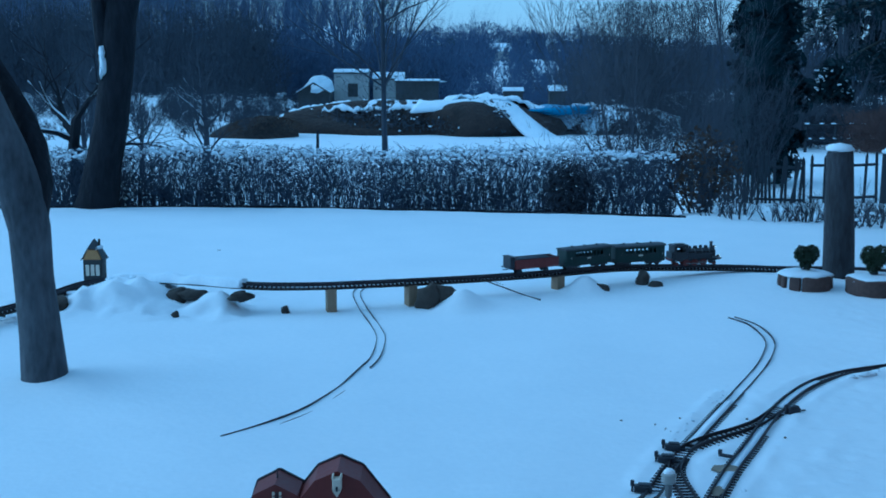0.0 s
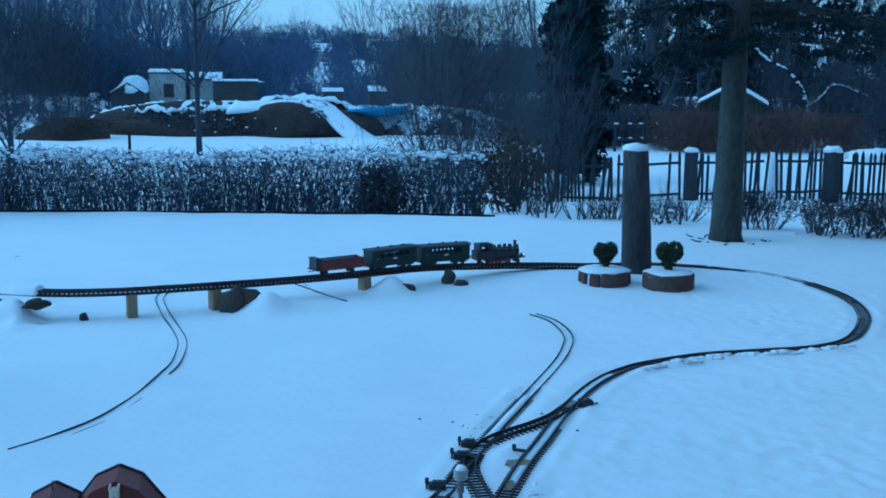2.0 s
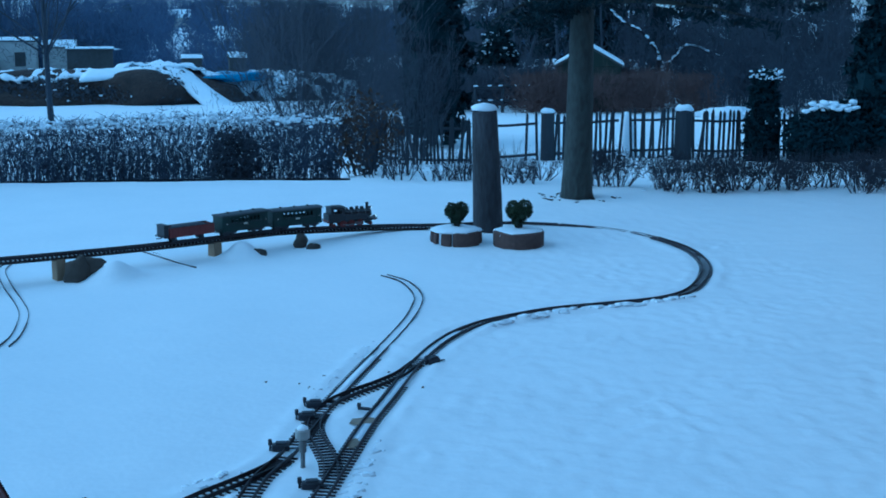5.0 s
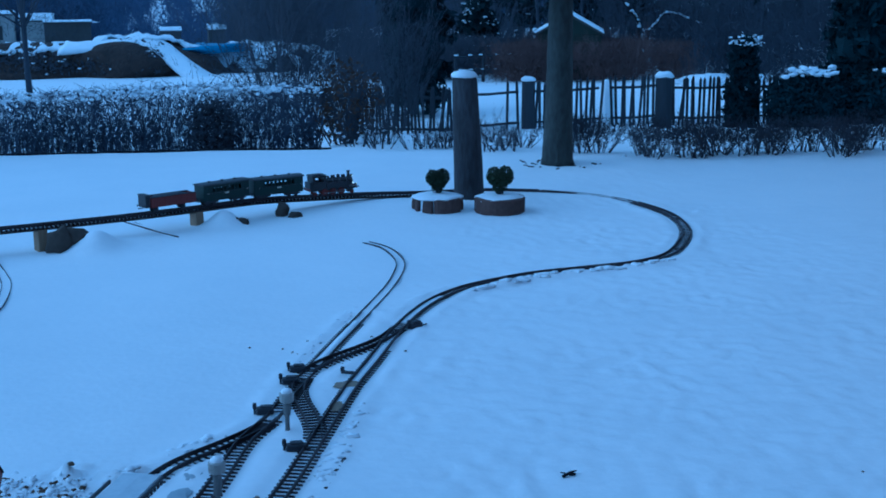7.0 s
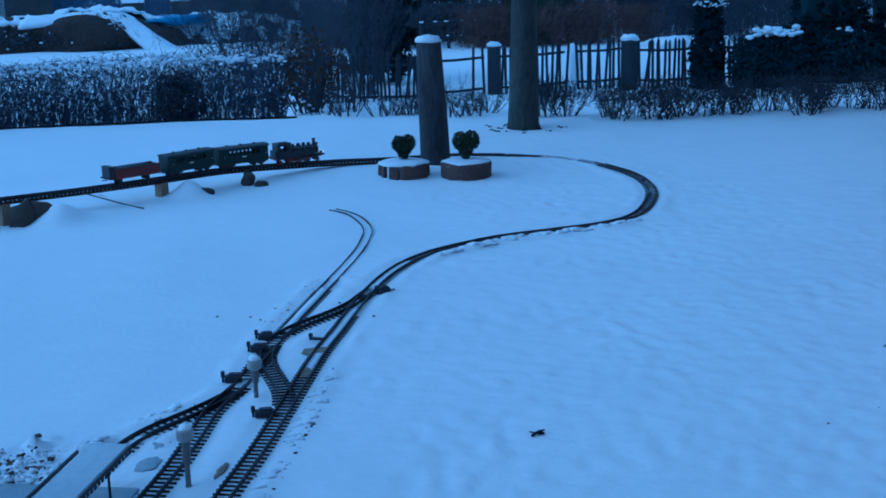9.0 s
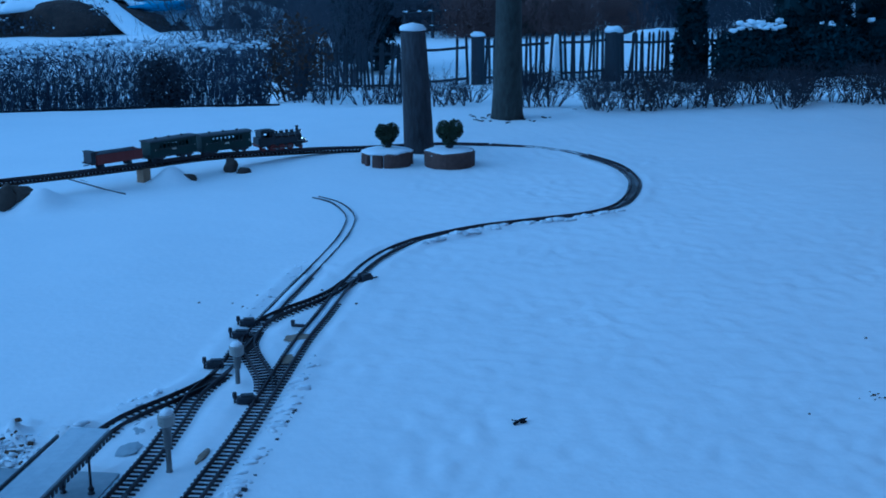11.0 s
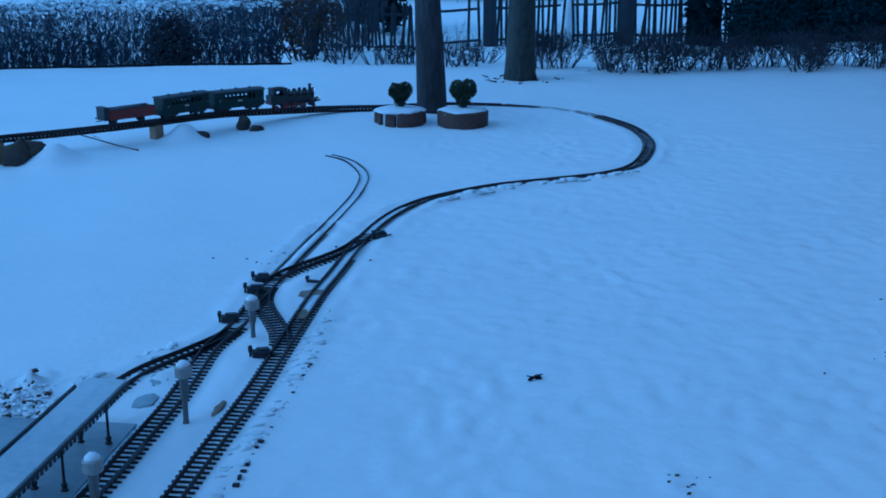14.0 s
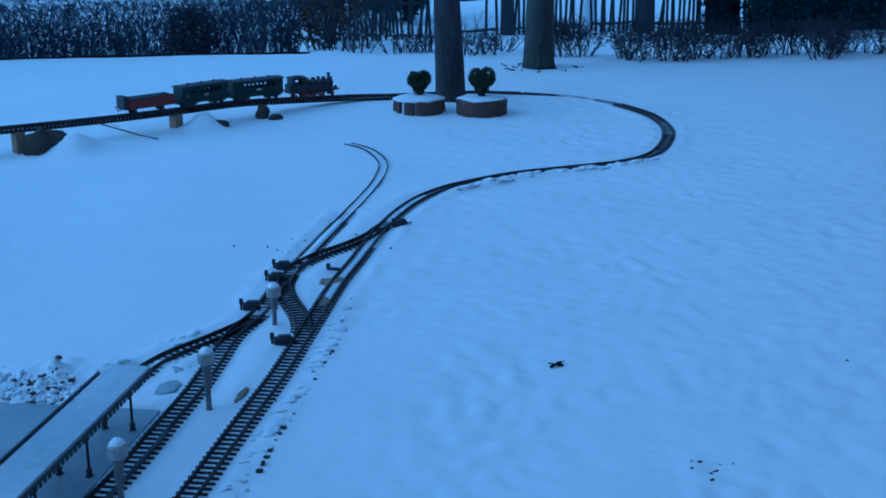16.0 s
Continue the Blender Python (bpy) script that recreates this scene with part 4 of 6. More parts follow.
for k in range(4200):
    x, u = rng.uniform(-5.2, 2.05), rng.random()
    y0 = 12.05 + 0.05 * math.sin(x) + rng.uniform(-0.26, 0.26)
    if noise.noise(Vector((x * 3, u * 5, 2))) > -0.25:
        lf.leaf((x, y0, -0.40 + u * (0.90 + 0.02 * math.sin(x * 2.1))), 0.021, rng, 1.1)
for k in range(1300):
    x = rng.uniform(-5.2, 2.05)
    z = 0.480 + 0.02 * math.sin(x * 2.1) + rng.gauss(0, 0.016) - 0.03 * (rng.random() < 0.35)
    s = rng.uniform(0.007, 0.022) * (1.0 + 0.8 * noise.noise(Vector((x * 4, 1, 1))))
    snow.blob((x, 12.05 + rng.uniform(-0.27, 0.27), z), (s * 1.3, s * 1.2, s * 0.7), rng, 6, 4, 0.35)
for k in range(5600):
    x, u = rng.uniform(-5.2, 2.05), rng.random()
    s = rng.uniform(0.003, 0.009)
    if noise.noise(Vector((x * 2.2, u * 2.5, 9))) + 0.25 * noise.noise(Vector((x * 9, u * 6, 4))) > -0.02:
        snow.blob((x, 12.05 + rng.uniform(-0.20, 0.25), -0.25 + 0.70 * u), (s, s, s * rng.uniform(0.8, 2.6)), rng, 5, 3, 0.3)
part("branchwork", g, HEDGE_TWIG, hedge)
for k in range(20000):
    lf.sprays((rng.uniform(-5.2, 2.05), 12.05 + rng.uniform(-0.25, 0.25), rng.uniform(-0.35, 0.42)), (0, 0, 0), 1, 0.11, 0.0022, rng)
part("foliage", lf, HEDGE_TWIG, hedge, "few withered dark leaves")
part("snow_cover", snow, SNOW_CAP, hedge, "broken line of snow along the clipped top")
EDGING = [Vector((x * 0.25, crest(x * 0.25) - 0.02, ground_height(x * 0.25, crest(x * 0.25) - 0.02))) for x in range(-24, 9)]
solo("lawn_edging", rail_bar(EDGING, 0.0, -0.05, 0.016, 0.02), BARK_DARK, "thin dark edging board along the lawn", "edging", kind="structure")
rng = random.Random(32)
solo("dark_shrub", Geo().leaves((0, 0, 0.22), (0.24, 0.16, 0.30), 2600, 0.018, rng), TWIG, "dense dark rounded shrub before the hedge", "shrub", m=pose(1.02, 11.75, -0.08))

# ---------------------------------------------------------------- fence beyond the lawn
rng = random.Random(41)
FENCE_Y = 17.4
fence = thing("picket_fence", "weathered picket fence leaning here and there", "fence")
PICKET = Geo().add([(-0.017, -0.01, 0), (0.017, -0.01, 0), (0.017, 0.01, 0), (-0.017, 0.01, 0), (-0.017, -0.01, 0.68), (0.017, -0.01, 0.68), (0.017, 0.01, 0.68), (-0.017, 0.01, 0.68), (0, -0.01, 0.72), (0, 0.01, 0.72)],
                   [(0, 1, 5, 8, 4), (3, 7, 9, 6, 2), (1, 2, 6, 5), (0, 4, 7, 3), (4, 8, 9, 7), (5, 6, 9, 8)]).mesh("picket", FENCE_WOOD)


def fence_run(x0, x1, z0, z1, pitch=0.070, skip=()):
    n = round((x1 - x0) / pitch)
    for k in range(n + 1):
        if any(a < k / n < b for a, b in skip):
            continue
        x, z = x0 + (x1 - x0) * k / n, z0 + (z1 - z0) * k / n
        e = new("picket", PICKET)
        e.parent = fence
        e.matrix_basis = pose(x + rng.gauss(0, 0.008), FENCE_Y + rng.gauss(0, 0.01), z + rng.gauss(0, 0.012), 0, rng.gauss(0, 2.0) + (9 if rng.random() < 0.05 else 0), 0)
    for u in (0.13, 0.57):
        part("cross_rail", Geo().tube([(x0, FENCE_Y + 0.03, z0 + u), ((x0 + x1) / 2, FENCE_Y + 0.03, (z0 + z1) / 2 + u - 0.015), (x1, FENCE_Y + 0.03, z1 + u)], (0.025, 0.024, 0.025), 4), FENCE_WOOD, fence)


def fence_post(x, z0, z1, r, snow=True):
    post = part("fence_post", Geo().tube([(x, FENCE_Y, z0), (x, FENCE_Y, z1 - 0.02), (x, FENCE_Y, z1)], (r, r * 0.95, r * 0.8), 10), FENCE_WOOD, fence, "thicker round post")
    if snow:
        part("snow_cap", Geo().blob((x, FENCE_Y, z1), (r * 1.08, r * 1.08, r * 0.6), rng, 10, 6, 0.2, -0.2), SNOW_CAP, post, "rounded cap of snow", True)


fence_run(3.46, 4.80, -0.69, -0.76, 0.064)
fence_run(4.88, 5.80, -0.72, -0.70, 0.17, ((0.2, 0.45), (0.55, 0.8)))
fence_run(5.98, 7.02, -0.70, -0.68)
fence_run(7.22, 8.0, -0.68, -0.66)
fence_run(8.12, 9.1, -0.70, -0.72)
fence_run(9.25, 13.5, -0.72, -0.75)
fence_post(3.42, -0.8, 0.15, 0.05)
fence_post(5.94, -0.75, 0.03, 0.10)
fence_post(8.03, -0.75, 0.03, 0.13)
solo("snowy_stump", Geo().lathe([(0.15, 0), (0.14, 0.2), (0.11, 0.5), (0.07, 0.64), (0.0, 0.68)], n=12, wob=0.12, rng=rng), SNOW_CAP, "stump wrapped in snow behind the fence", "stump", True, m=pose(7.42, 18.1, -0.72))
clumps = Geo()
for k in range(104):
    x = 2.3 + k * 0.088 + rng.uniform(-0.06, 0.06)
    y = crest(x) + (rng.uniform(0.10, 1.1) if x < 4.4 else rng.uniform(-0.32, 0.25))
    if 3.2 < x < 3.9 and y < 10.6:
        continue
    h = rng.uniform(0.20, 0.34)
    b = bush(x, y, h, rng.uniform(0.3, 0.55), 9, "low bare twiggy shrub along the lawn's edge", 400 + k, TWIG, 2, 4, r=0.007, leaves=rng.choice((20, 60, 140)) if x > 4.2 else 30, name="low_shrub")
    if x > 3.9:
        part("twig_haze", Geo().sprays((0, 0, h * 0.80), (0.26, 0.15, h * 0.26), 150, 0.09, 0.0035, rng), TWIG, b, "haze of fine twigs")["kind"] = "stuff"
    for j in range(5):
        px, py, r = x + rng.gauss(0, 0.12), y + rng.gauss(0.05, 0.15), rng.uniform(0.005, 0.014)
        clumps.blob((px, py, ground_height(px, py) + rng.uniform(0.0, 0.16)), (r * 1.4, r, r * 0.8), rng, 7, 5, 0.4)
solo("snow_clumps", clumps, SNOW_CAP, "clumps of snow caught among the low shrubs", "snow", True, "stuff")
rail_fence = thing("rail_fence", "low two-rail fence dusted with snow beyond the pickets", "fence", pose(0, 26.0, 0))
for z in (-0.46, -0.16):
    part("cross_rail", Geo().tube([(7.2, 0, z - 0.02), (8.2, 0, z + 0.012), (9.2, 0, z)], (0.022, 0.02, 0.022), 5), FENCE_WOOD, rail_fence)
    for k in range(7):
        x = 7.3 + k * 0.27 + rng.uniform(-0.05, 0.05)
        part("snow_cap", Geo().blob((x, 0, z + 0.02), (rng.uniform(0.03, 0.07), 0.02, 0.014), rng, 8, 5, 0.3), SNOW_CAP, rail_fence)
for x in (7.25, 7.85, 8.5, 9.15):
    part("fence_post", Geo().tube([(x, 0.02, -0.8), (x, 0.02, -0.08)], (0.035, 0.03), 7), FENCE_WOOD, rail_fence)
for k in range(16):
    x, r = rng.uniform(11.2, 12.8), rng.uniform(0.1, 0.26)
    solo("snow_mound", Geo().blob((0, 0, 0), (r * 1.5, r, r * 0.7), rng, 14, 8, 0.35), SNOW_CAP, "lumpy heap of snow behind the fence", "snow heap", True, group="snow heaps behind the fence", m=pose(x, 23.6 + rng.uniform(-0.4, 0.6), -0.66))

# ---------------------------------------------------------------- column stump, planters, conifer
rng = random.Random(51)
col = thing("tree_stump", "tall sawn tree stump standing upright, capped with snow", "stump", pose(2.41, 8.24, -0.03))
g = Geo()
g.tube([(0.02, 0, 0), (0.015, 0, 0.08), (0.008, 0, 0.3), (-0.005, 0, 0.6), (-0.015, 0, 0.85), (-0.017, 0, 0.868)], [0.112, 0.1, 0.096, 0.09, 0.083, 0.078], 20, rough=0.035, rng=rng)
part("trunk", g, STUMP_WOOD, col, smooth=True)
part("snow_cap", Geo().blob((-0.017, 0, 0.872), (0.088, 0.088, 0.042), rng, 14, 8, 0.12, -0.1), SNOW_CAP, col, "rounded cap of snow", True)


def planter(x, y, seed, broken, label):
    rng = random.Random(seed)
    ob = thing("planter", label, "planter", pose(x, y, -0.01), "planters by the stump")
    if broken:
        part("fill", Geo().lathe([(0.142, 0), (0.140, 0.10), (0.0, 0.104)], n=24, wob=0.04, rng=rng), SNOW_CAP, ob, "snow packed inside the ring", True)
        for a0, a1, h in ((-112, -34, 0.112), (-142, -116, 0.104), (-168, -155, 0.11), (-24, 58, 0.11), (68, 138, 0.106), (150, 184, 0.11)):
            vs, n = [], 10
            for i in range(n + 1):
                a = radians(a0 + (a1 - a0) * i / n)
                e = 0.006 if i in (0, n) else 0.0
                lump = 0.006 * noise.noise(Vector((a * 6, seed, 0)))
                for r, z in ((0.138 + e, -0.01), (0.165 + lump - e, -0.01), (0.167 + lump - e, h * 0.55), (0.162 + lump - e, h - e), (0.140 + e, h + lump - e)):
                    vs.append((r * math.cos(a), r * math.sin(a), z))
            fs = [(i * 5 + k, i * 5 + (k + 1) % 5, i * 5 + 5 + (k + 1) % 5, i * 5 + 5 + k) for i in range(n) for k in range(5)] + [(4, 3, 2, 1, 0), tuple(range(5 * n, 5 * n + 5))]
            part("stone_block", Geo().add(vs, fs), BRICKISH, ob)
    else:
        part("ring", Geo().lathe([(0.155, 0), (0.163, 0.01), (0.165, 0.11), (0.155, 0.118), (0.14, 0.118), (0.138, 0.09), (0.0, 0.09)], n=28, wob=0.015, rng=rng), BRICKISH, ob)
    part("snow_cover", Geo().blob((0, 0, 0.108), (0.160, 0.160, 0.026), rng, 26, 8, 0.10, -0.25), SNOW_CAP, ob, "snow lying over the rim", True)
    b = thing("box_shrub", "small clipped box shrub in the planter, dark green", "shrub", pose(x, y, 0.09) @ Matrix.Scale(1.0 if broken else 1.12, 4), "planters by the stump")
    part("branchwork", Geo().tube([(0, 0, 0), (0.004, 0, 0.05), (0, 0, 0.14)], (0.022, 0.018, 0.012), 7), TWIG, b)
    lf = Geo().leaves((-0.03, 0, 0.135), (0.048, 0.05, 0.055), 700, 0.0085, rng, shell=0.7).leaves((0.032, 0, 0.135), (0.05, 0.05, 0.058), 700, 0.0085, rng, shell=0.7).leaves((0, 0, 0.08), (0.045, 0.045, 0.05), 500, 0.0085, rng, shell=0.6)
    lf.blob((0, 0, 0.12), (0.055, 0.04, 0.05), rng, 10, 7, 0.2)
    part("crown", lf, BOX_LEAF, b)
    return ob


planter(2.12, 7.92, 61, True, "low round planter ring with snow over the rim")
planter(2.495, 7.77, 62, False, "low round planter ring with a snowy top")

rng = random.Random(71)
pine = thing("conifer_tree", "tall conifer with bare trunk and drooping boughs above", "tree", pose(3.61, 9.75, -0.04))
g = Geo()
g.tube([(0, 0, 0), (0, 0, 0.08), (0, 0, 0.3), (0.005, 0, 0.8), (0.01, 0, 1.4), (0.015, 0, 2.2), (0.02, 0, 4), (0.0, 0, 7)], [0.15, 0.128, 0.115, 0.104, 0.095, 0.088, 0.07, 0.03], 18, rough=0.04, rng=rng)
part("trunk", g, BARK_PINE, pine, smooth=True)
wood, leaf = Geo(), Geo()
for k in range(34):
    z = rng.uniform(1.55, 4.2) if k > 9 else rng.uniform(1.55, 1.95)
    a = rng.uniform(0, 6.28) if k > 9 else (k % 2) * math.pi + rng.uniform(-0.5, 0.5)
    length = rng.uniform(0.5, 1.15) if math.cos(a) < 0 else rng.uniform(1.0, 2.2)
    pts = [Vector((math.cos(a) * length * u, math.sin(a) * length * u, z + 0.10 * u - 0.28 * u * u)) for u in (0, 0.33, 0.66, 1.0)]
    wood.tube(pts, [0.03, 0.02, 0.012, 0.005], 5)
    for j in range(19):
        u = rng.uniform(0.15, 1.0)
        q = pts[0].lerp(pts[-1], u)
        q.z = z + 0.10 * u - 0.28 * u * u - rng.uniform(0, 0.06)
        w = 0.10 + 0.22 * (1 - abs(u - 0.55))
        q += Vector((rng.gauss(0, w * 0.5), rng.gauss(0, w * 0.5), -abs(rng.gauss(0, 0.04))))
        leaf.leaves(q, (0.11, 0.11, 0.045), 20, 0.016, rng, 2.2, 0.2)
part("bough", wood, BARK_PINE, pine)
part("crown", leaf, NEEDLE, pine)
for k in range(26):
    a, q = rng.uniform(1.5, 6.0), rng.uniform(0.13, 0.30)
    s = rng.uniform(0.005, 0.012)
    solo("soil_clod", Geo().blob((0, 0, 0), (s * 1.6, s, s * 0.6), rng, 7, 5, 0.35), BARK_DARK, "clod of bare soil at the conifer's foot", "clod", group="clods at the conifer", m=pose(3.61 + math.cos(a) * q * 1.3, 9.75 + math.sin(a) * q, 0.0))

# ---------------------------------------------------------------- shrubs and trees beyond
def haze(ob, centre, radii, count, length, width, seed, mat, label="haze of fine twigs"):
    part("twig_haze", Geo().sprays(centre, radii, count, length, width, random.Random(seed)), mat, ob, label)


big = bush(2.45, 16.4, 2.5, 1.9, 24, "big many-stemmed bare shrub behind the hedge", 81, BUSH_TWIG, 3, 4, r=0.014)
haze(big, (0, 0, 1.35), (1.0, 0.6, 1.15), 10000, 0.20, 0.0028, 181, BUSH_TWIG)
corner = bush(4.25, 18.3, 1.7, 1.0, 18, "bare shrub at the fence corner", 82, TWIG, 3, 4, r=0.013)
haze(corner, (0, 0, 0.8), (0.5, 0.4, 0.75), 1100, 0.18, 0.003, 182, BUSH_TWIG)
bush(2.3, 12.1, 0.85, 0.8, 22, "dense dark shrub closing the end of the hedge", 89, TWIG, 2, 5, r=0.010, leaves=900, name="hedge_shrub")
bush(2.45, 13.0, 0.7, 0.8, 22, "tangled bare shrub at the hedge's end", 83, TWIG, 2, 5, r=0.010, leaves=400)
haze(bare_tree(-1.15, 24.0, 5.6, 0.05, "slender bare tree on the snowy meadow", 84, 4, 5, (-0.01, 0), TWIG, False, 0.42), (0, 0, 2.9), (0.9, 0.7, 1.7), 900, 0.4, 0.004, 184, TWIG)
bare_tree(-3.95, 21.0, 1.7, 0.06, "small bare fruit tree on the meadow", 85, 4, 4, (0.0, 0), TWIG, True, 0.8)
bare_tree(-5.0, 21.0, 1.5, 0.04, "small bare fruit tree on the meadow", 86, 4, 4, (0.02, 0), TWIG, True, 0.8)
bare_tree(-6.2, 22.0, 1.5, 0.05, "small bare fruit tree on the meadow", 87, 4, 4, (0.0, 0), TWIG, True, 0.8)
haze(bare_tree(-7.4, 27.0, 1.9, 0.05, "small bare fruit tree on the meadow", 88, 4, 4, (0.0, 0), TWIG, True, 0.8), (0, 0, 1.2), (0.8, 0.6, 0.6), 900, 0.2, 0.004, 188, TWIG)
solo("stake", Geo().tube([(0, 0, 0), (0, 0, 0.45)], (0.03, 0.028), 7), BARK_DARK, "short dark stake standing in the meadow", "stake", m=on_land(-2.5, 25.0))


def conifer(x, y, height, width, label, seed, count=240, size=0.06, flecks=0, name="dark_conifer", shape=0.8, base=0.05):
    """A dense evergreen built of drooping sprays with an uneven outline."""
    rng = random.Random(seed)
    ob = thing(name, label, "tree", on_land(x, y, -0.05))
    part("trunk", Geo().tube([(0, 0, 0), (0, 0, height * 0.5), (0, 0, height * 0.97)], (width * 0.06, width * 0.04, 0.01), 7), BARK_DARK, ob)
    g, snow = Geo(), Geo()
    for k in range(count):
        u = rng.random()
        w = width * 0.5 * max(0.08, (1 - u) ** shape) * rng.uniform(0.75, 1.12)
        a = rng.uniform(0, 6.28)
        q = rng.uniform(0.35, 1.0)
        p = Vector((math.cos(a) * w * q, math.sin(a) * w * q, height * (base + u * (1 - base)) - 0.05 * q))
        g.leaves(p, (size * 2.4, size * 2.4, size * 1.5), 22, size, rng, 1.5, 0.2)
        for _ in range(3 if flecks and rng.random() < flecks and q > 0.6 else 0):
            snow.blob(p + Vector((rng.gauss(0, size), -size * rng.uniform(0.5, 2), rng.gauss(size * 0.6, size * 0.6))), (size * rng.uniform(0.3, 0.9), size * 0.6, size * 0.35), rng, 6, 4, 0.4)
    g.lathe([(width * 0.30, height * 0.06), (width * 0.36 * 0.8 ** shape, height * 0.3), (width * 0.34 * 0.45 ** shape, height * 0.6), (width * 0.08, height * 0.92)], n=11, wob=0.2, rng=rng)
    part("crown", g, NEEDLE, ob)
    if snow.v:
        part("snow_cover", snow, SNOW_CAP, ob, "snow caught on the sprays")["kind"] = "stuff"
    return ob


conifer(4.92, 20.2, 4.6, 1.25, "tall dark columnar conifer beyond the fence", 91, 420, 0.07, 0.0, shape=0.35)
conifer(8.43, 28.3, 1.78, 1.5, "dark evergreen flecked with snow", 92, 620, 0.042, 0.34, shape=0.4)
thuja = conifer(9.05, 16.95, 1.36, 0.50, "narrow dark thuja with snow on top", 93, 800, 0.026, 0.012, shape=0.16)
rng = random.Random(193)
lumps = Geo()
for k in range(60):
    q = rng.uniform(0.008, 0.024)
    lumps.blob((rng.uniform(-0.22, 0.22), rng.uniform(-0.24, 0.05), 1.29 + rng.gauss(0, 0.055)), (q * 1.2, q, q * 0.7), rng, 7, 5, 0.45)
part("snow_top", lumps, SNOW_CAP, thuja, "snow caught on the tip", True)["kind"] = "stuff"
rng = random.Random(94)
for x, y, w, h in ((9.85, 16.5, 1.35, 0.86), (10.9, 16.4, 1.4, 0.88), (12.1, 16.4, 1.6, 0.95), (13.5, 16.4, 1.6, 1.0)):
    ob = thing("evergreen_shrub", "broad dark evergreen shrub beside the fence", "shrub", pose(x, y, -0.70))
    part("crown", Geo().leaves((0, 0, h * 0.42), (w * 0.5, w * 0.4, h * 0.56), 7500, 0.035, rng, 1.2).blob((0, 0, h * 0.40), (w * 0.36, w * 0.28, h * 0.42), rng, 18, 10, 0.25), NEEDLE, ob)
    lumps = Geo()
    for k in range(34 if x < 10 else 3):
        s_ = rng.uniform(0.02, 0.052)
        lumps.blob((rng.gauss(-0.05, w * 0.13), rng.gauss(-0.12, w * 0.08), h * 0.93 + rng.uniform(-0.03, 0.09)), (s_ * 1.4, s_ * 1.2, s_ * 0.7), rng, 9, 6, 0.35)
    part("snow_cover", lumps, SNOW_CAP, ob, "lumpy snow caught on top", True)
for k, (x, y, h) in enumerate(((11.0, 16.9, 2.6), (12.3, 16.8, 3.4))):
    conifer(x, y, h, 1.4, "dark conifer beside the fence", 95 + k, 620, 0.06, 0.02, shape=0.45)
for k in range(9):
    b = bush(8.6 + k * 0.40 + 0.15 * math.sin(k * 5), 25.9 + 0.7 * math.sin(k * 3), 0.82 + 0.1 * math.sin(k * 2.3), 1.1, 10, "reddish-brown bare shrub beyond the fence", 110 + k, TWIG_RED, 3, 4, r=0.010, name="brown_shrub")
    haze(b, (0, 0, 0.40), (0.62, 0.4, 0.40), 3000, 0.16, 0.0045, 210 + k, TWIG_RED)

for k in range(9):
    b = bush(5.6 + k * 0.62, 27.0 + 0.6 * math.sin(k * 2), 0.95, 1.1, 9, "low brown tangle of bare stems on the slope", 130 + k, BUSH_TWIG, 2, 4, r=0.009, name="brown_shrub")
    haze(b, (0, 0, 0.45), (0.6, 0.3, 0.42), 2600, 0.16, 0.006, 230 + k, BUSH_TWIG)


def hut(x, y, w, d, h, rise, wall, label, windows=(), turn=0, name="garden_hut", ridge_along=True, sunk=0.0):
    ob = thing(name, label, "hut", on_land(x, y, -sunk) @ pose(0, 0, 0, 0, 0, turn))
    part("wall", Geo().box((0, 0, h / 2 - 0.1), (w, d, h + 0.2), c=0.01), wall, ob)
    o = 0.05
    for s in (-1, 1):
        if ridge_along:
            a = [(-w / 2 - o, s * (d / 2 + o), h - o * rise / (d / 2)), (w / 2 + o, s * (d / 2 + o), h - o * rise / (d / 2)), (w / 2 + o, 0, h + rise), (-w / 2 - o, 0, h + rise)]
        else:
            a = [(s * (w / 2 + o), -d / 2 - o, h - o * rise / (w / 2)), (s * (w / 2 + o), d / 2 + o, h - o * rise / (w / 2)), (0, d / 2 + o, h + rise), (0, -d / 2 - o, h + rise)]
        for name_, mat, z0, z1 in (("roof", DARK_WALL, 0.0, 0.05), ("snow_cover", SNOW_CAP, 0.054, 0.09)):
            vs = [(px, py, pz + z0) for px, py, pz in a] + [(px, py, pz + z1) for px, py, pz in a]
            part(name_, Geo().add(vs, [(3, 2, 1, 0), (4, 5, 6, 7), (0, 1, 5, 4), (1, 2, 6, 5), (2, 3, 7, 6), (3, 0, 4, 7)]), mat, ob)
    for s in (-1, 1):
        if ridge_along:
            tri = [(s * w / 2, -d / 2, h), (s * w / 2, d / 2, h), (s * w / 2, 0, h + rise)]
        else:
            tri = [(-w / 2, s * d / 2, h), (w / 2, s * d / 2, h), (0, s * d / 2, h + rise)]
        inner = [(px * 0.97, py * 0.97, pz) for px, py, pz in tri]
        part("gable", Geo().add(tri + inner, [(0, 1, 2), (5, 4, 3), (0, 3, 4, 1), (1, 4, 5, 2), (2, 5, 3, 0)]), wall, ob)
    if 50 < y < 100:
        part("snow_drift", Geo().blob((0.05 * w, 0.0, h + rise * 0.3), (w * 0.47, d * (0.42 if ridge_along else 0.56), rise * (0.75 if ridge_along else 1.05) + 0.06), random.Random(int(x * 10) + 500), 22, 10, 0.28, -0.2), SNOW_CAP, ob, "rounded uneven drift on the roof", True)
    for wx, wz, ww, wh in windows:
        f = part("window", Geo().box((wx, -d / 2 - 0.01, wz), (ww, 0.04, wh), c=0.005), DARK_WALL, ob, "dark window")
    return ob


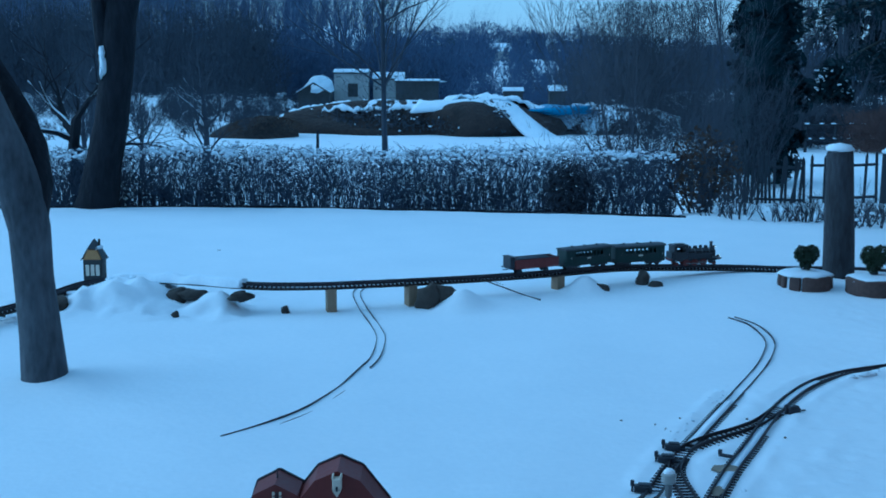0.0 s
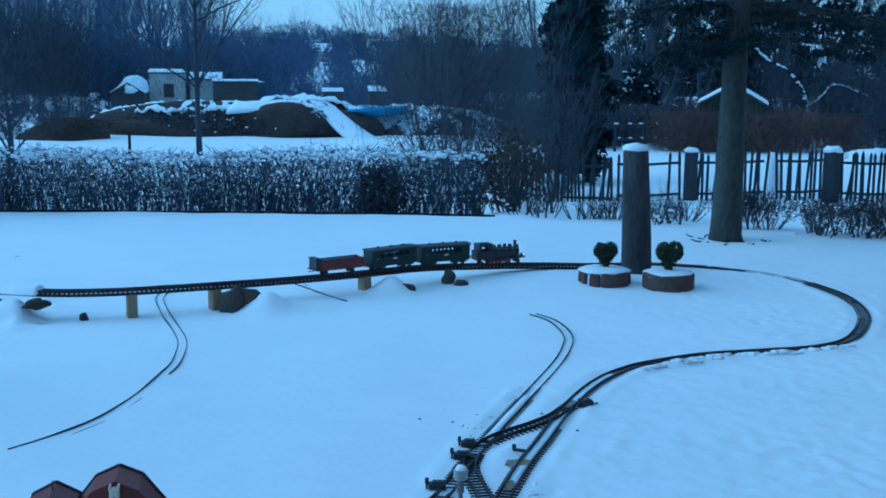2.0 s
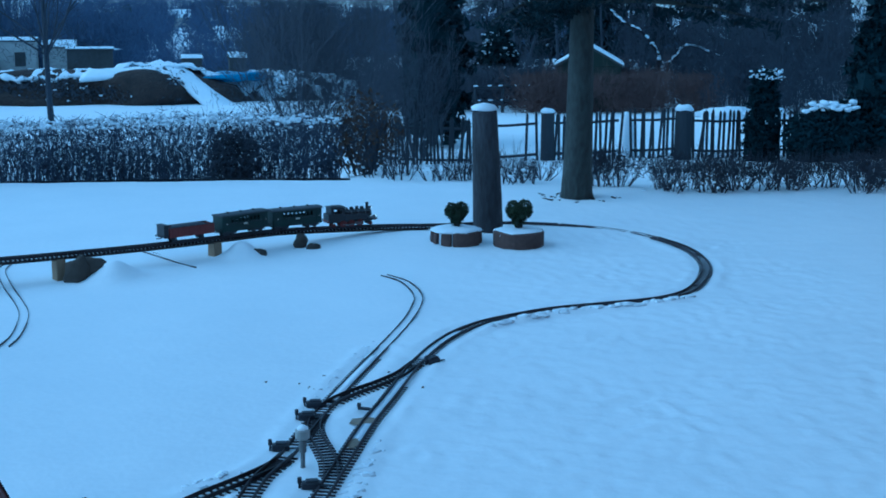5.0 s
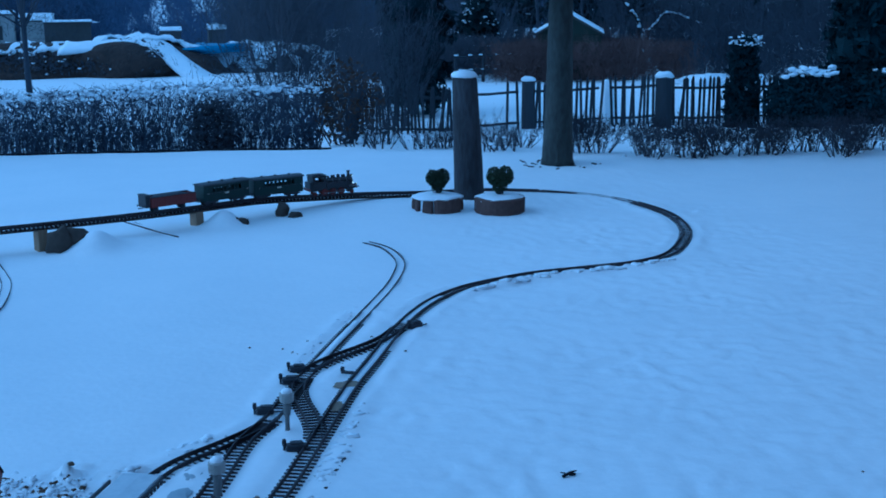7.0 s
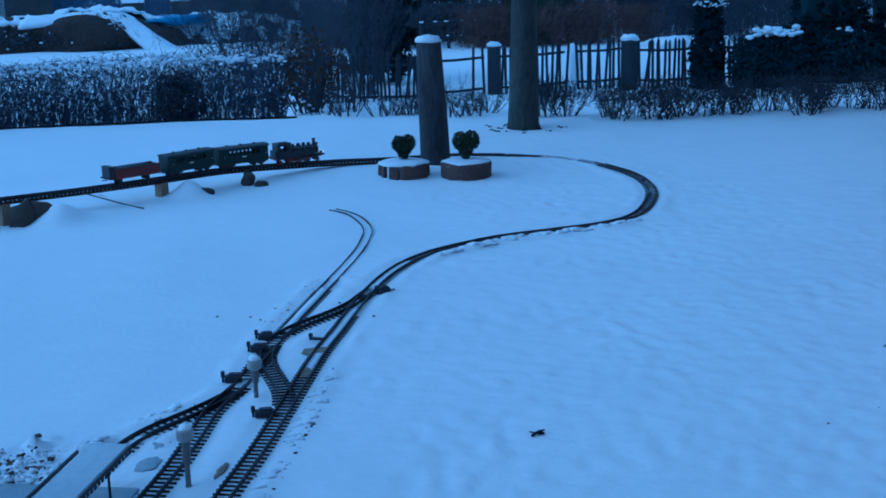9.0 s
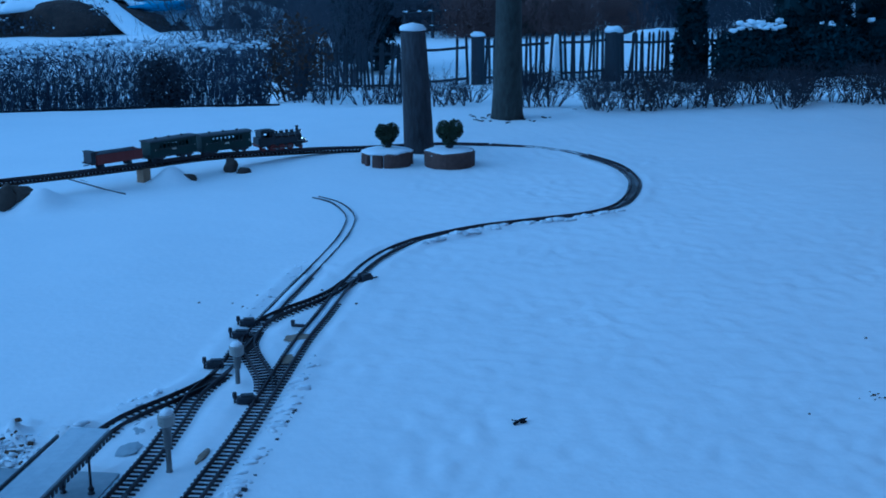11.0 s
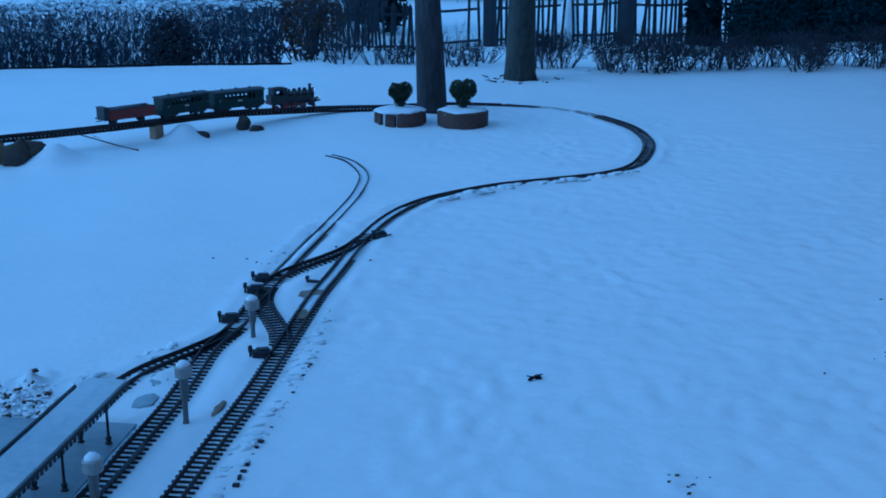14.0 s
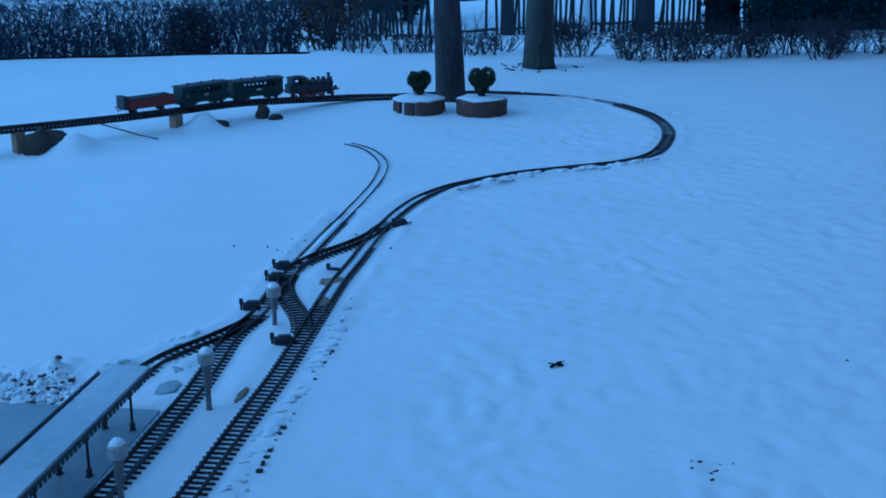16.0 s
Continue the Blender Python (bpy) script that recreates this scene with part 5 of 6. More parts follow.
hut(9.95, 26.5, 1.35, 1.4, 0.95, 0.38, GREEN_WALL, "green shed with snow along its gable", ((0, 0.6, 0.3, 0.3),), -21, "garden_shed", False)
hut(-4.15, 60.0, 1.5, 2.0, 1.75, 0.10, RENDER_WALL, "pale rendered hut with a rounded snowy roof", ((0.1, 1.0, 0.45, 0.6),))
hut(-2.5, 61.5, 1.4, 2.0, 1.5, 0.25, RENDER_WALL, "pale lean-to beside the hut under snow")
hut(-5.65, 58.0, 1.4, 2.0, 1.0, 0.42, DARK_WALL, "small dark hut under deep snow", sunk=0.2, ridge_along=False)
hut(-1.1, 58.0, 1.9, 1.2, 1.35, 0.04, DARK_WALL, "low dark shed with a flat snowy roof")
hut(3.4, 62.0, 0.9, 1.2, 0.95, 0.12, DARK_WALL, "distant dark hut among snowy rows")
hut(5.7, 64.0, 0.8, 1.0, 1.0, 0.2, DARK_WALL, "distant dark hut among snowy rows")
hut(8.9, 192.0, 3.2, 3.0, 1.3, 1.1, RENDER_WALL, "distant pale house with a snowy roof on the slope", ((-0.8, 1.4, 0.6, 0.8), (0.8, 1.4, 0.6, 0.8)), 0, "distant_house")

# ---------------------------------------------------------------- compost heap with tarpaulins
rng = random.Random(121)
heap = thing("compost_heap", "long dark compost heap partly under snowy sheets", "heap", pose(0, 31.0, -0.75))
part("body", Geo().blob((-1.4, 0, 0.0), (2.9, 1.3, 0.70), rng, 40, 14, 0.16, -0.2).blob((0.9, -0.3, 0.0), (1.9, 1.3, 0.86), rng, 34, 14, 0.18, -0.2).blob((3.6, 0.4, 0.0), (2.4, 1.2, 0.60), rng, 34, 14, 0.18, -0.2), COMPOST, heap, smooth=True)
g = Geo()
n, m_ = 26, 9
vs, fs = [], []
for i in range(n):
    u = i / (n - 1)
    for j in range(m_):
        v = j / (m_ - 1) - 0.5
        x = -0.6 + 3.3 * u
        ridge = 0.93 - 0.15 * (1 - u) - smoothstep(0.52, 1.0, u) * 0.95
        vs.append((x + 0.42 * v, -0.75 - 1.05 * smoothstep(0.52, 1.0, u) + v * (0.85 - 0.2 * u), max(ridge + 0.04 - 0.5 * v * v * 1.2 + 0.06 * noise.noise(Vector((u * 7, v * 3, 1))) + 0.12 * v, -0.02)))
fs = [(i * m_ + j, (i + 1) * m_ + j, (i + 1) * m_ + j + 1, i * m_ + j + 1) for i in range(n - 1) for j in range(m_ - 1)]
sheet = part("snow_sheet", g.add(vs, fs), SNOW_CAP, heap, "sagging sheet under snow sliding down the heap", True)
sheet.modifiers.new("thickness", "SOLIDIFY").thickness = 0.08
def heap_top(x, y):
    top = 0.0
    for cx, cy, rx, ry, rz in ((-1.4, 0, 2.9, 1.3, 0.70), (0.9, -0.3, 1.9, 1.3, 0.86), (3.6, 0.4, 2.4, 1.2, 0.60)):
        w = 1 - ((x - cx) / rx) ** 2 - ((y - cy) / ry) ** 2
        top = max(top, rz * math.sqrt(w)) if w > 0 else top
    return top


vs, n, m_ = [], 170, 12
for i in range(n):
    x = -4.05 + 9.7 * i / (n - 1)
    front = -0.75 + 0.35 * noise.noise(Vector((x * 1.3, 4, 0))) + 0.2 * noise.noise(Vector((x * 4, 2, 0)))
    for j in range(m_):
        y = front + (1.1 - front) * j / (m_ - 1)
        vs.append((x, y, heap_top(x, y) + 0.085 + 0.09 * noise.noise(Vector((x * 2.2, y * 2.2, 3))) + 0.10 * noise.noise(Vector((x * 6.5, y * 4, 3)))))
top_snow = part("snow_cover", Geo().add(vs, [(i * m_ + j, (i + 1) * m_ + j, (i + 1) * m_ + j + 1, i * m_ + j + 1) for i in range(n - 1) for j in range(m_ - 1)]), SNOW_CAP, heap, "thick uneven snow on top", True)
top_snow.modifiers.new("thickness", "SOLIDIFY").thickness = 0.05
part("tarpaulin", Geo().blob((2.75, -0.35, 0.58), (0.95, 0.62, 0.13), rng, 26, 9, 0.3, -0.4), TARP, heap, "blue tarpaulin under the snow", True)
litter, specks = Geo(), Geo()
for _ in range(7000):
    x, y = rng.uniform(-4.2, 5.8), rng.uniform(-1.6, -0.5)
    z = heap_top(x, y)
    if z > 0.02 and not 1.5 < x < 2.9:
        litter.leaf((x, y - 0.06, z + rng.uniform(-0.05, 0.05)), rng.uniform(0.02, 0.05), rng, 1.3)
        if rng.random() < 0.022 + 0.05 * (1.2 < x < 1.7):
            specks.blob((x, y - 0.05, z + 0.03), (rng.uniform(0.01, 0.05), 0.02, rng.uniform(0.008, 0.025)), rng, 6, 4, 0.4)
part("snow_speck", specks, SNOW_CAP, heap, "flecks of snow on the face of the heap")["kind"] = "stuff"
part("leaf_litter", litter, BUSH_TWIG, heap, "rotting brown leaves and stalks")["kind"] = "stuff"
solo("compost_mound", Geo().blob((0, 0, 0), (1.0, 0.6, 0.42), rng, 26, 9, 0.25, -0.2), COMPOST, "low dark pile of leaves on the meadow", "heap", True, m=pose(-4.2, 29.0, -0.75))
mound = bpy.data.objects["compost_mound"]
litter = Geo()
for k in range(900):
    a, q = rng.uniform(0, 6.28), math.sqrt(rng.random())
    litter.leaf((0.2 + 0.95 * q * math.cos(a), -0.1 + 0.6 * q * math.sin(a), 0.10 + 0.42 * math.sqrt(1 - q * q * 0.95)), 0.026, rng, 1.2)
part("leaf_litter", litter, LEAF_DRY, mound, "dead stalks sticking through the snow")["kind"] = "stuff"
far_snow = Geo()
for k in range(44):
    x, y = rng.uniform(-14, 16), rng.uniform(50, 80)
    far_snow.blob((x, y, ground_height(x, y) + 0.1), (rng.uniform(0.2, 0.7), 0.4, rng.uniform(0.06, 0.22)), rng, 8, 5, 0.4)
solo("snowy_rows", far_snow, SNOW_CAP, "snow-covered beds and heaps in the gardens beyond", "snow heaps", True, "stuff")

# ---------------------------------------------------------------- woods
rng = random.Random(131)


def wood(name, label, n, xr, yr, hr, mat, seed, depth=2, kids=5, r=0.05, up=0.5, fill=0, length=0.6, width=0.02):
    rng = random.Random(seed)
    g = Geo()
    for _ in range(n):
        x, y, h = rng.uniform(*xr), rng.uniform(*yr), rng.uniform(*hr)
        if 150 < y < 196 and abs(x - y * 0.0464) < 1.3:
            continue
        z = ground_height(x, y) - 0.2
        if len(g.f) < 300000:
            limb(g, (x, y, z), (rng.gauss(0, 0.08), rng.gauss(0, 0.05), 1), h, h * r * 0.2, depth, rng, kids, 0.45, 0.07, up, None, h * 0.0012, 4)
        if fill:
            g.sprays((x, y, z + h * 0.55), (h * 0.3, h * 0.2, h * 0.5), fill, length, width, rng, 0.8)
    return solo(name, g, mat, label, "woodland", kind="stuff")


wood("bare_wood", "dense bare wood on the slope behind the gardens", 280, (-48, -3), (64, 92), (5, 9.5), HAZED_TWIG, 141, 2, 6, 0.05, 0.5, 95, 1.2, 0.02)
wood("thicket", "dark tangled thicket along the gardens", 700, (-34, -7.5), (47, 62), (1.6, 3.6), TWIG, 142, 2, 4, 0.03, 0.4, 110, 0.55, 0.014)
wood("back_thicket", "dark tangled bushes behind the garden huts", 230, (-9, 0.8), (62, 72), (2.0, 3.3), HAZED_TWIG, 147, 2, 4, 0.03, 0.4, 110, 0.5, 0.016)
wood("far_wood", "distant bare trees across the valley", 360, (-9, 70), (130, 225), (2.6, 5.6), HAZED_TWIG, 143, 2, 5, 0.05, 0.3, 260, 0.8, 0.055)
wood("garden_thicket", "tangled bare bushes between the gardens", 420, (-2, 30), (78, 100), (0.9, 2.2), HAZED_TWIG, 144, 2, 4, 0.04, 0.4, 80, 0.6, 0.02)
wood("side_wood", "bare trees behind the brown shrubs", 130, (9.5, 30), (32, 52), (3, 6.5), TWIG, 145, 3, 4, 0.05, 0.4, 85, 0.7, 0.013)
wood("fence_brush", "low bare brush on the slope beyond the fence", 150, (4.6, 11.0), (27.5, 35), (0.5, 1.1), BUSH_TWIG, 150, 2, 4, 0.03, 0.4, 170, 0.2, 0.006)
wood("bush_wood", "dense bare bushes behind the garden shrubs", 90, (4.5, 12), (38, 50), (1.4, 2.8), BUSH_TWIG, 146, 2, 4, 0.03, 0.4, 200, 0.35, 0.007)
wood("bed_stalks", "dead stalks on the beds behind the heap", 240, (-9, 10), (35, 64), (0.3, 0.7), TWIG, 149, 1, 4, 0.03, 0.4, 90, 0.22, 0.008)
wood("garden_brush", "low brush and dead stalks by the meadow", 220, (-15, -4.4), (28, 42), (0.4, 0.9), TWIG, 148, 2, 4, 0.03, 0.4, 120, 0.22, 0.006)
wood("fence_thicket", "dark tangled thicket at the end of the fence", 170, (11.8, 19), (24, 31), (0.9, 2.3), TWIG, 152, 2, 4, 0.03, 0.4, 170, 0.3, 0.008)
g, snow = Geo(), Geo()
for _ in range(40):
    x, y, h = rng.uniform(12.5, 32), rng.uniform(30, 48), rng.uniform(3, 9)
    z0 = ground_height(x, y)
    for k in range(90):
        u = rng.random()
        w = h * 0.17 * (1 - u) ** 0.8
        a = rng.uniform(0, 6.28)
        q = Vector((x + math.cos(a) * w, y + math.sin(a) * w, z0 + 0.3 + u * h))
        g.leaves(q, (0.3, 0.3, 0.16), 12, 0.11, rng, 1.6, 0.2)
        if rng.random() < 0.03:
            snow.blob(q + Vector((0, -0.1, 0.1)), (rng.uniform(0.03, 0.09), 0.06, 0.03), rng, 7, 5, 0.45)
solo("conifer_wood", g, NEEDLE, "dark conifers standing behind the fence", "woodland", kind="stuff")
solo("snow_flecks", snow, SNOW_CAP, "snow lying on the distant conifer boughs", "snow", kind="stuff")
g = Geo()
for _ in range(90):
    x, y = rng.choice((rng.uniform(-30, 2), rng.uniform(14, 60))), rng.uniform(140, 188)
    h = rng.uniform(1.8, 4.6)
    for k in range(26):
        u = rng.random()
        w = h * 0.2 * (1 - u)
        g.leaves((x + rng.gauss(0, w * 0.6), y, ground_height(x, y) + u * h), (0.5, 0.5, 0.4), 6, 0.35, rng, 1.4, 0.2)
solo("far_conifers", g, HAZED_NEEDLE, "distant dark conifers across the valley", "woodland", kind="stuff")
rng = random.Random(151)
for pts in ([(10.6, 1.38), (10.87, 1.17), (11.36, 0.93), (11.68, 0.59), (11.78, 0.3), (11.84, -0.8)], [(13.3, 0.36), (13.02, 0.48), (12.7, 0.60), (12.41, 0.64), (12.22, 0.43), (12.0, 0.25), (11.9, -0.8)]):
    b = thing("snowy_bough", "arching bough with broken snow along it", "branch")
    way = []
    for (x0, z0), (x1, z1) in zip(pts, pts[1:]):
        way += [Vector((x0 + (x1 - x0) * k / 4 + rng.gauss(0, 0.012), 27 + rng.gauss(0, 0.02), z0 + (z1 - z0) * k / 4 + rng.gauss(0, 0.012))) for k in range(4)]
    way.append(Vector((pts[-1][0], 27, pts[-1][1])))
    g = Geo().tube(way, [0.010 + 0.030 * k / len(way) for k in range(len(way))], 6)
    for k in range(9):
        limb(g, way[rng.randint(1, len(way) - 6)], (rng.gauss(0, 1), rng.gauss(0, 0.4), 0.5), 0.4, 0.008, 1, rng)
    part("wood", g, BARK_DARK, b)
    snow = Geo()
    for p, q in zip(way[:-4], way[1:-4]):
        if rng.random() < 0.85:
            for k in range(3):
                s_ = rng.uniform(0.012, 0.03)
                snow.blob(p.lerp(q, k / 3) + Vector((0, -0.01, 0.025)), (s_ * 1.7, s_, s_ * 0.8), rng, 7, 5, 0.35)
    part("snow_cover", snow, SNOW_CAP, b, "broken line of snow along the bough")["kind"] = "stuff"

# ---------------------------------------------------------------- station yard
A0 = 65.5
edge = [(0.165, 3.45), (-0.11, 3.575), (-0.55, 3.75), (-1.0, 2.9), (-0.6, 2.2), (-0.39, 2.2), (-0.035, 2.998)]
n = len(edge)
yard = solo("station_yard", Geo().add([(x, y, z) for z in (-0.03, 0.004) for x, y in edge], [tuple(range(n)), tuple(range(2 * n - 1, n - 1, -1))] + [(k, n + k, n + (k + 1) % n, (k + 1) % n) for k in range(n)]), PAVING, "bare grey wet paving under the station canopy", "paving", kind="structure")
CAN_Z = 0.122
u = Vector((math.cos(radians(A0)), math.sin(radians(A0)), 0))
v = Vector((-u.y, u.x, 0))
end = Vector((0.145, 3.467, 0))


def yard_point(a, b, z=0.0):
    q = end - u * a + v * b
    return (q.x, q.y, z)


canopy = thing("platform_canopy", "long grey platform canopy on slim black posts", "canopy")
prof = [(-0.006, 0.0), (0.0, 0.010), (0.055, 0.0125), (0.110, 0.010), (0.116, 0.0), (0.055, 0.008)]
vs = [yard_point(a, b, CAN_Z + z) for a in (0.0, 1.3) for b, z in prof]
n = len(prof)
part("roof", Geo().add(vs, [(k, (k + 1) % n, n + (k + 1) % n, n + k) for k in range(n)] + [tuple(range(n - 1, -1, -1)), tuple(range(n, 2 * n))]), CANOPY, canopy, "smooth grey roof with melting snow")
part("fascia", Geo().box(yard_point(0.65, -0.008, CAN_Z + 0.004), (1.3, 0.004, 0.010), A0), BLACK, canopy)
part("gutter", Geo().box(yard_point(0.70, 0.128, CAN_Z + 0.004), (1.3, 0.006, 0.010), A0), BLACK, canopy, "thin dark gutter")
for k in range(54):
    part("fringe_tooth", Geo().box(yard_point(0.012 + k * 0.024, -0.008, CAN_Z - 0.007), (0.013, 0.003, 0.014), A0), BLACK, canopy)
for a in (0.148, 0.436, 0.724, 1.012):
    for b in (0.0, 0.080):
        p = yard_point(a, b)
        part("canopy_post", Geo().lathe([(0.010, 0), (0.010, 0.006), (0.006, 0.010), (0.009, 0.020), (0.004, 0.026), (0.0035, CAN_Z - 0.01), (0.007, CAN_Z)], (p[0], p[1], 0.001), 10), BLACK, canopy)
part("edge_strip", Geo().box(yard_point(0.62, -0.10, 0.014), (0.9, 0.006, 0.012), 64.5), BLACK, canopy, "dark edging strip along the platform")


def yard_lamp(x, y, h, label="squat grey yard lamp on a pole with snow on its cap"):
    ob = thing("yard_lamp", label, "lamp", pose(x, y, 0), "yard lamps")
    part("pole", Geo().lathe([(0.011, 0), (0.008, 0.01), (0.0075, h * 0.4), (0.012, h * 0.42), (0.013, h - 0.04)], n=12), GREY_METAL, ob)
    part("head", Geo().lathe([(0.013, h - 0.042), (0.024, h - 0.036), (0.025, h - 0.008), (0.02, h - 0.004)], n=16), MILK, ob, "pale grey drum head")
    part("snow_cap", Geo().blob((0, 0, h - 0.004), (0.021, 0.021, 0.014), random.Random(3), 10, 6, 0.1, -0.2), SNOW_CAP, ob, smooth=True)
    return ob


yard_lamp(0.30, 3.42, 0.18)
yard_lamp(0.59, 4.08, 0.145)
yard_lamp(0.035, 2.87, 0.175)


def switch_motor(x, y, turn):
    ob = thing("switch_motor", "black point motor box with a lantern beside the track", "point motor", pose(x, y, 0.0, 0, 0, turn), "point motors")
    part("box", Geo().box((0, 0, 0.012), (0.062, 0.034, 0.024), c=0.004), BLACK, ob)
    part("cover", Geo().box((0.004, 0, 0.027), (0.042, 0.026, 0.008), c=0.003), BLACK, ob)
    part("lantern", Geo().box((-0.036, 0, 0.030), (0.014, 0.014, 0.022), c=0.003).box((-0.036, 0, 0.010), (0.008, 0.008, 0.02)), BLACK, ob)
    part("throw_bar", Geo().box((0.045, 0, 0.006), (0.04, 0.008, 0.004)), BLACK, ob)


for x, y, a in ((0.725, 4.74, -8), (0.675, 4.60, -8), (0.54, 4.285, -8), (0.59, 3.90, -5), (1.315, 5.235, 25)):
    switch_motor(x, y, a)
solo("ground_signal", Geo().box((0, 0, 0.006), (0.05, 0.012, 0.012), c=0.002).box((-0.02, 0, 0.018), (0.014, 0.012, 0.018), c=0.002), BLACK, "small black ground signal on a board", "signal", m=pose(0.90, 4.63, 0.01, 0, 0, -30))
for x, y, w, d, a, mat in ((0.88, 4.52, 0.11, 0.09, 15, BOARD), (0.80, 4.29, 0.05, 0.12, -25, BOARD), (0.40, 3.50, 0.025, 0.12, -25, BOARD), (0.20, 3.62, 0.07, 0.11, -25, PAVING), (0.25, 3.78, 0.07, 0.10, -25, PAVING)):
    solo("bare_board", Geo().blob((0, 0, 0), (w * 0.5, d * 0.5, 0.005), rng, 18, 6, 0.22), mat, "bare patch of old board showing through snow", "board", group="boards in the yard", m=pose(x, y, 0.003, 0, 0, a))

# ---------------------------------------------------------------- model buildings
def gambrel(g, x, w, y0, y1, zs, t=0.0):
    """A barrel of flat roof faces: half widths and heights from the eaves to the ridge."""
    prof = [(-a * w, z) for a, z in zs] + [(a * w, z) for a, z in reversed(zs[:-1])]
    n = len(prof)
    vs = [(x + a, y, z) for y in (y0, y1) for a, z in prof]
    return g.add(vs, [(i, i + 1, n + i + 1, n + i) for i in range(n - 1)] + [tuple(range(n - 1, -1, -1)), tuple(range(n, 2 * n))])


station = thing("station_building", "model station with red roof and white dormer", "model building", pose(-0.413, 3.10, -0.056))
g = Geo().box((0.0, 0.04, 0.19), (0.24, 0.10, 0.38), c=0.004).box((-0.165, 0.04, 0.17), (0.12, 0.09, 0.36), c=0.004)
part("wall", g, CREAM, station)
part("roof", gambrel(Geo(), 0.0, 0.165, -0.02, 0.10, [(1.0, 0.34), (0.74, 0.435), (0.34, 0.520), (0.0, 0.545)]), ROOF_RED, station, "red gambrel roof with dark edges")
part("wing_roof", gambrel(Geo(), -0.155, 0.085, -0.01, 0.095, [(1.0, 0.39), (0.66, 0.478), (0.0, 0.507)]), ROOF_RED, station, "red roof of the lower wing")
EDGE = [(-0.165, 0.34), (-0.122, 0.435), (-0.056, 0.520), (0, 0.545), (0.056, 0.520), (0.122, 0.435), (0.165, 0.34)]
WING_EDGE = [(-0.24, 0.39), (-0.211, 0.478), (-0.155, 0.507), (-0.09, 0.472)]
for (xa, za), (xb, zb) in list(zip(EDGE, EDGE[1:])) + list(zip(WING_EDGE, WING_EDGE[1:])):
    part("verge", Geo().tube([(xa, 0.10, za + 0.002), (xb, 0.10, zb + 0.002)], (0.004, 0.004), 6), BLACK, station)
d = part("dormer", Geo().box((0.0, -0.030, 0.518), (0.022, 0.03, 0.028), c=0.002).add([(-0.011, -0.045, 0.504), (0.011, -0.045, 0.504), (0, -0.045, 0.486), (-0.011, -0.02, 0.504), (0.011, -0.02, 0.504), (0, -0.02, 0.486)], [(0, 1, 2), (3, 5, 4), (0, 2, 5, 3), (1, 4, 5, 2)]), CREAM, station, "white pointed dormer")
part("pane", Geo().box((0.0, -0.046, 0.508), (0.005, 0.002, 0.012)), BLACK, d)
for x in (-0.010, 0.010):
    part("pinnacle", Geo().box((x, -0.030, 0.535), (0.005, 0.026, 0.010), c=0.001), CREAM, d)
part("finial", Geo().tube([(-0.155, 0.04, 0.50), (-0.155, 0.04, 0.528), (-0.155, 0.04, 0.534)], (0.003, 0.0015, 0.0005), 6), BLACK, station)
part("drainpipe", Geo().tube([(-0.150, -0.014, 0.30), (-0.150, -0.014, 0.488)], (0.002, 0.002), 6), BLACK, station)
for dx in (-0.009, 0.008):
    for z in (0.484, 0.472):
        part("attic_window", Geo().box((-0.150 + dx, -0.013, z), (0.006, 0.004, 0.008)), CREAM, station)

chapel = thing("model_tower", "small model tower with ochre gable and pointed dark roof", "model building", pose(-2.33, 8.05, 0.030) @ Matrix.Diagonal((0.94, 1, 1.15, 1)))
part("wall", Geo().box((0, 0, 0.05), (0.125, 0.11, 0.12), c=0.003), DARK_WALL, chapel, "timbered dark wall")
for x in (-0.034, 0.0, 0.034):
    part("window", Geo().box((x, -0.057, 0.05), (0.024, 0.004, 0.06), c=0.001), CREAM, chapel, "pale window panel")
part("gable", Geo().add([(-0.06, -0.058, 0.108), (0.06, -0.058, 0.108), (0.03, -0.058, 0.16), (-0.03, -0.058, 0.16), (-0.06, 0.05, 0.108), (0.06, 0.05, 0.108), (0.03, 0.05, 0.16), (-0.03, 0.05, 0.16)], [(0, 1, 2, 3), (7, 6, 5, 4), (0, 3, 7, 4), (1, 5, 6, 2), (3, 2, 6, 7)]), OCHRE, chapel, "ochre gable")
part("roof", Geo().add([(-0.078, -0.066, 0.102), (0.078, -0.066, 0.102), (0.078, 0.066, 0.102), (-0.078, 0.066, 0.102), (-0.036, -0.05, 0.165), (0.036, -0.05, 0.165), (0.036, 0.05, 0.165), (-0.036, 0.05, 0.165), (0, -0.02, 0.215), (0, 0.02, 0.215)],
                       [(0, 4, 7, 3), (1, 2, 6, 5), (4, 5, 8), (7, 9, 6), (5, 6, 9, 8), (4, 8, 9, 7), (3, 7, 6, 2)]), ROOF_GREY, chapel)
part("snow_cap", Geo().blob((0.03, 0.0, 0.17), (0.03, 0.05, 0.012), random.Random(8), 10, 6, 0.3), SNOW_CAP, chapel, smooth=True)
part("chimney", Geo().box((0.034, 0, 0.19), (0.014, 0.014, 0.05), c=0.001), ROCK, chapel)

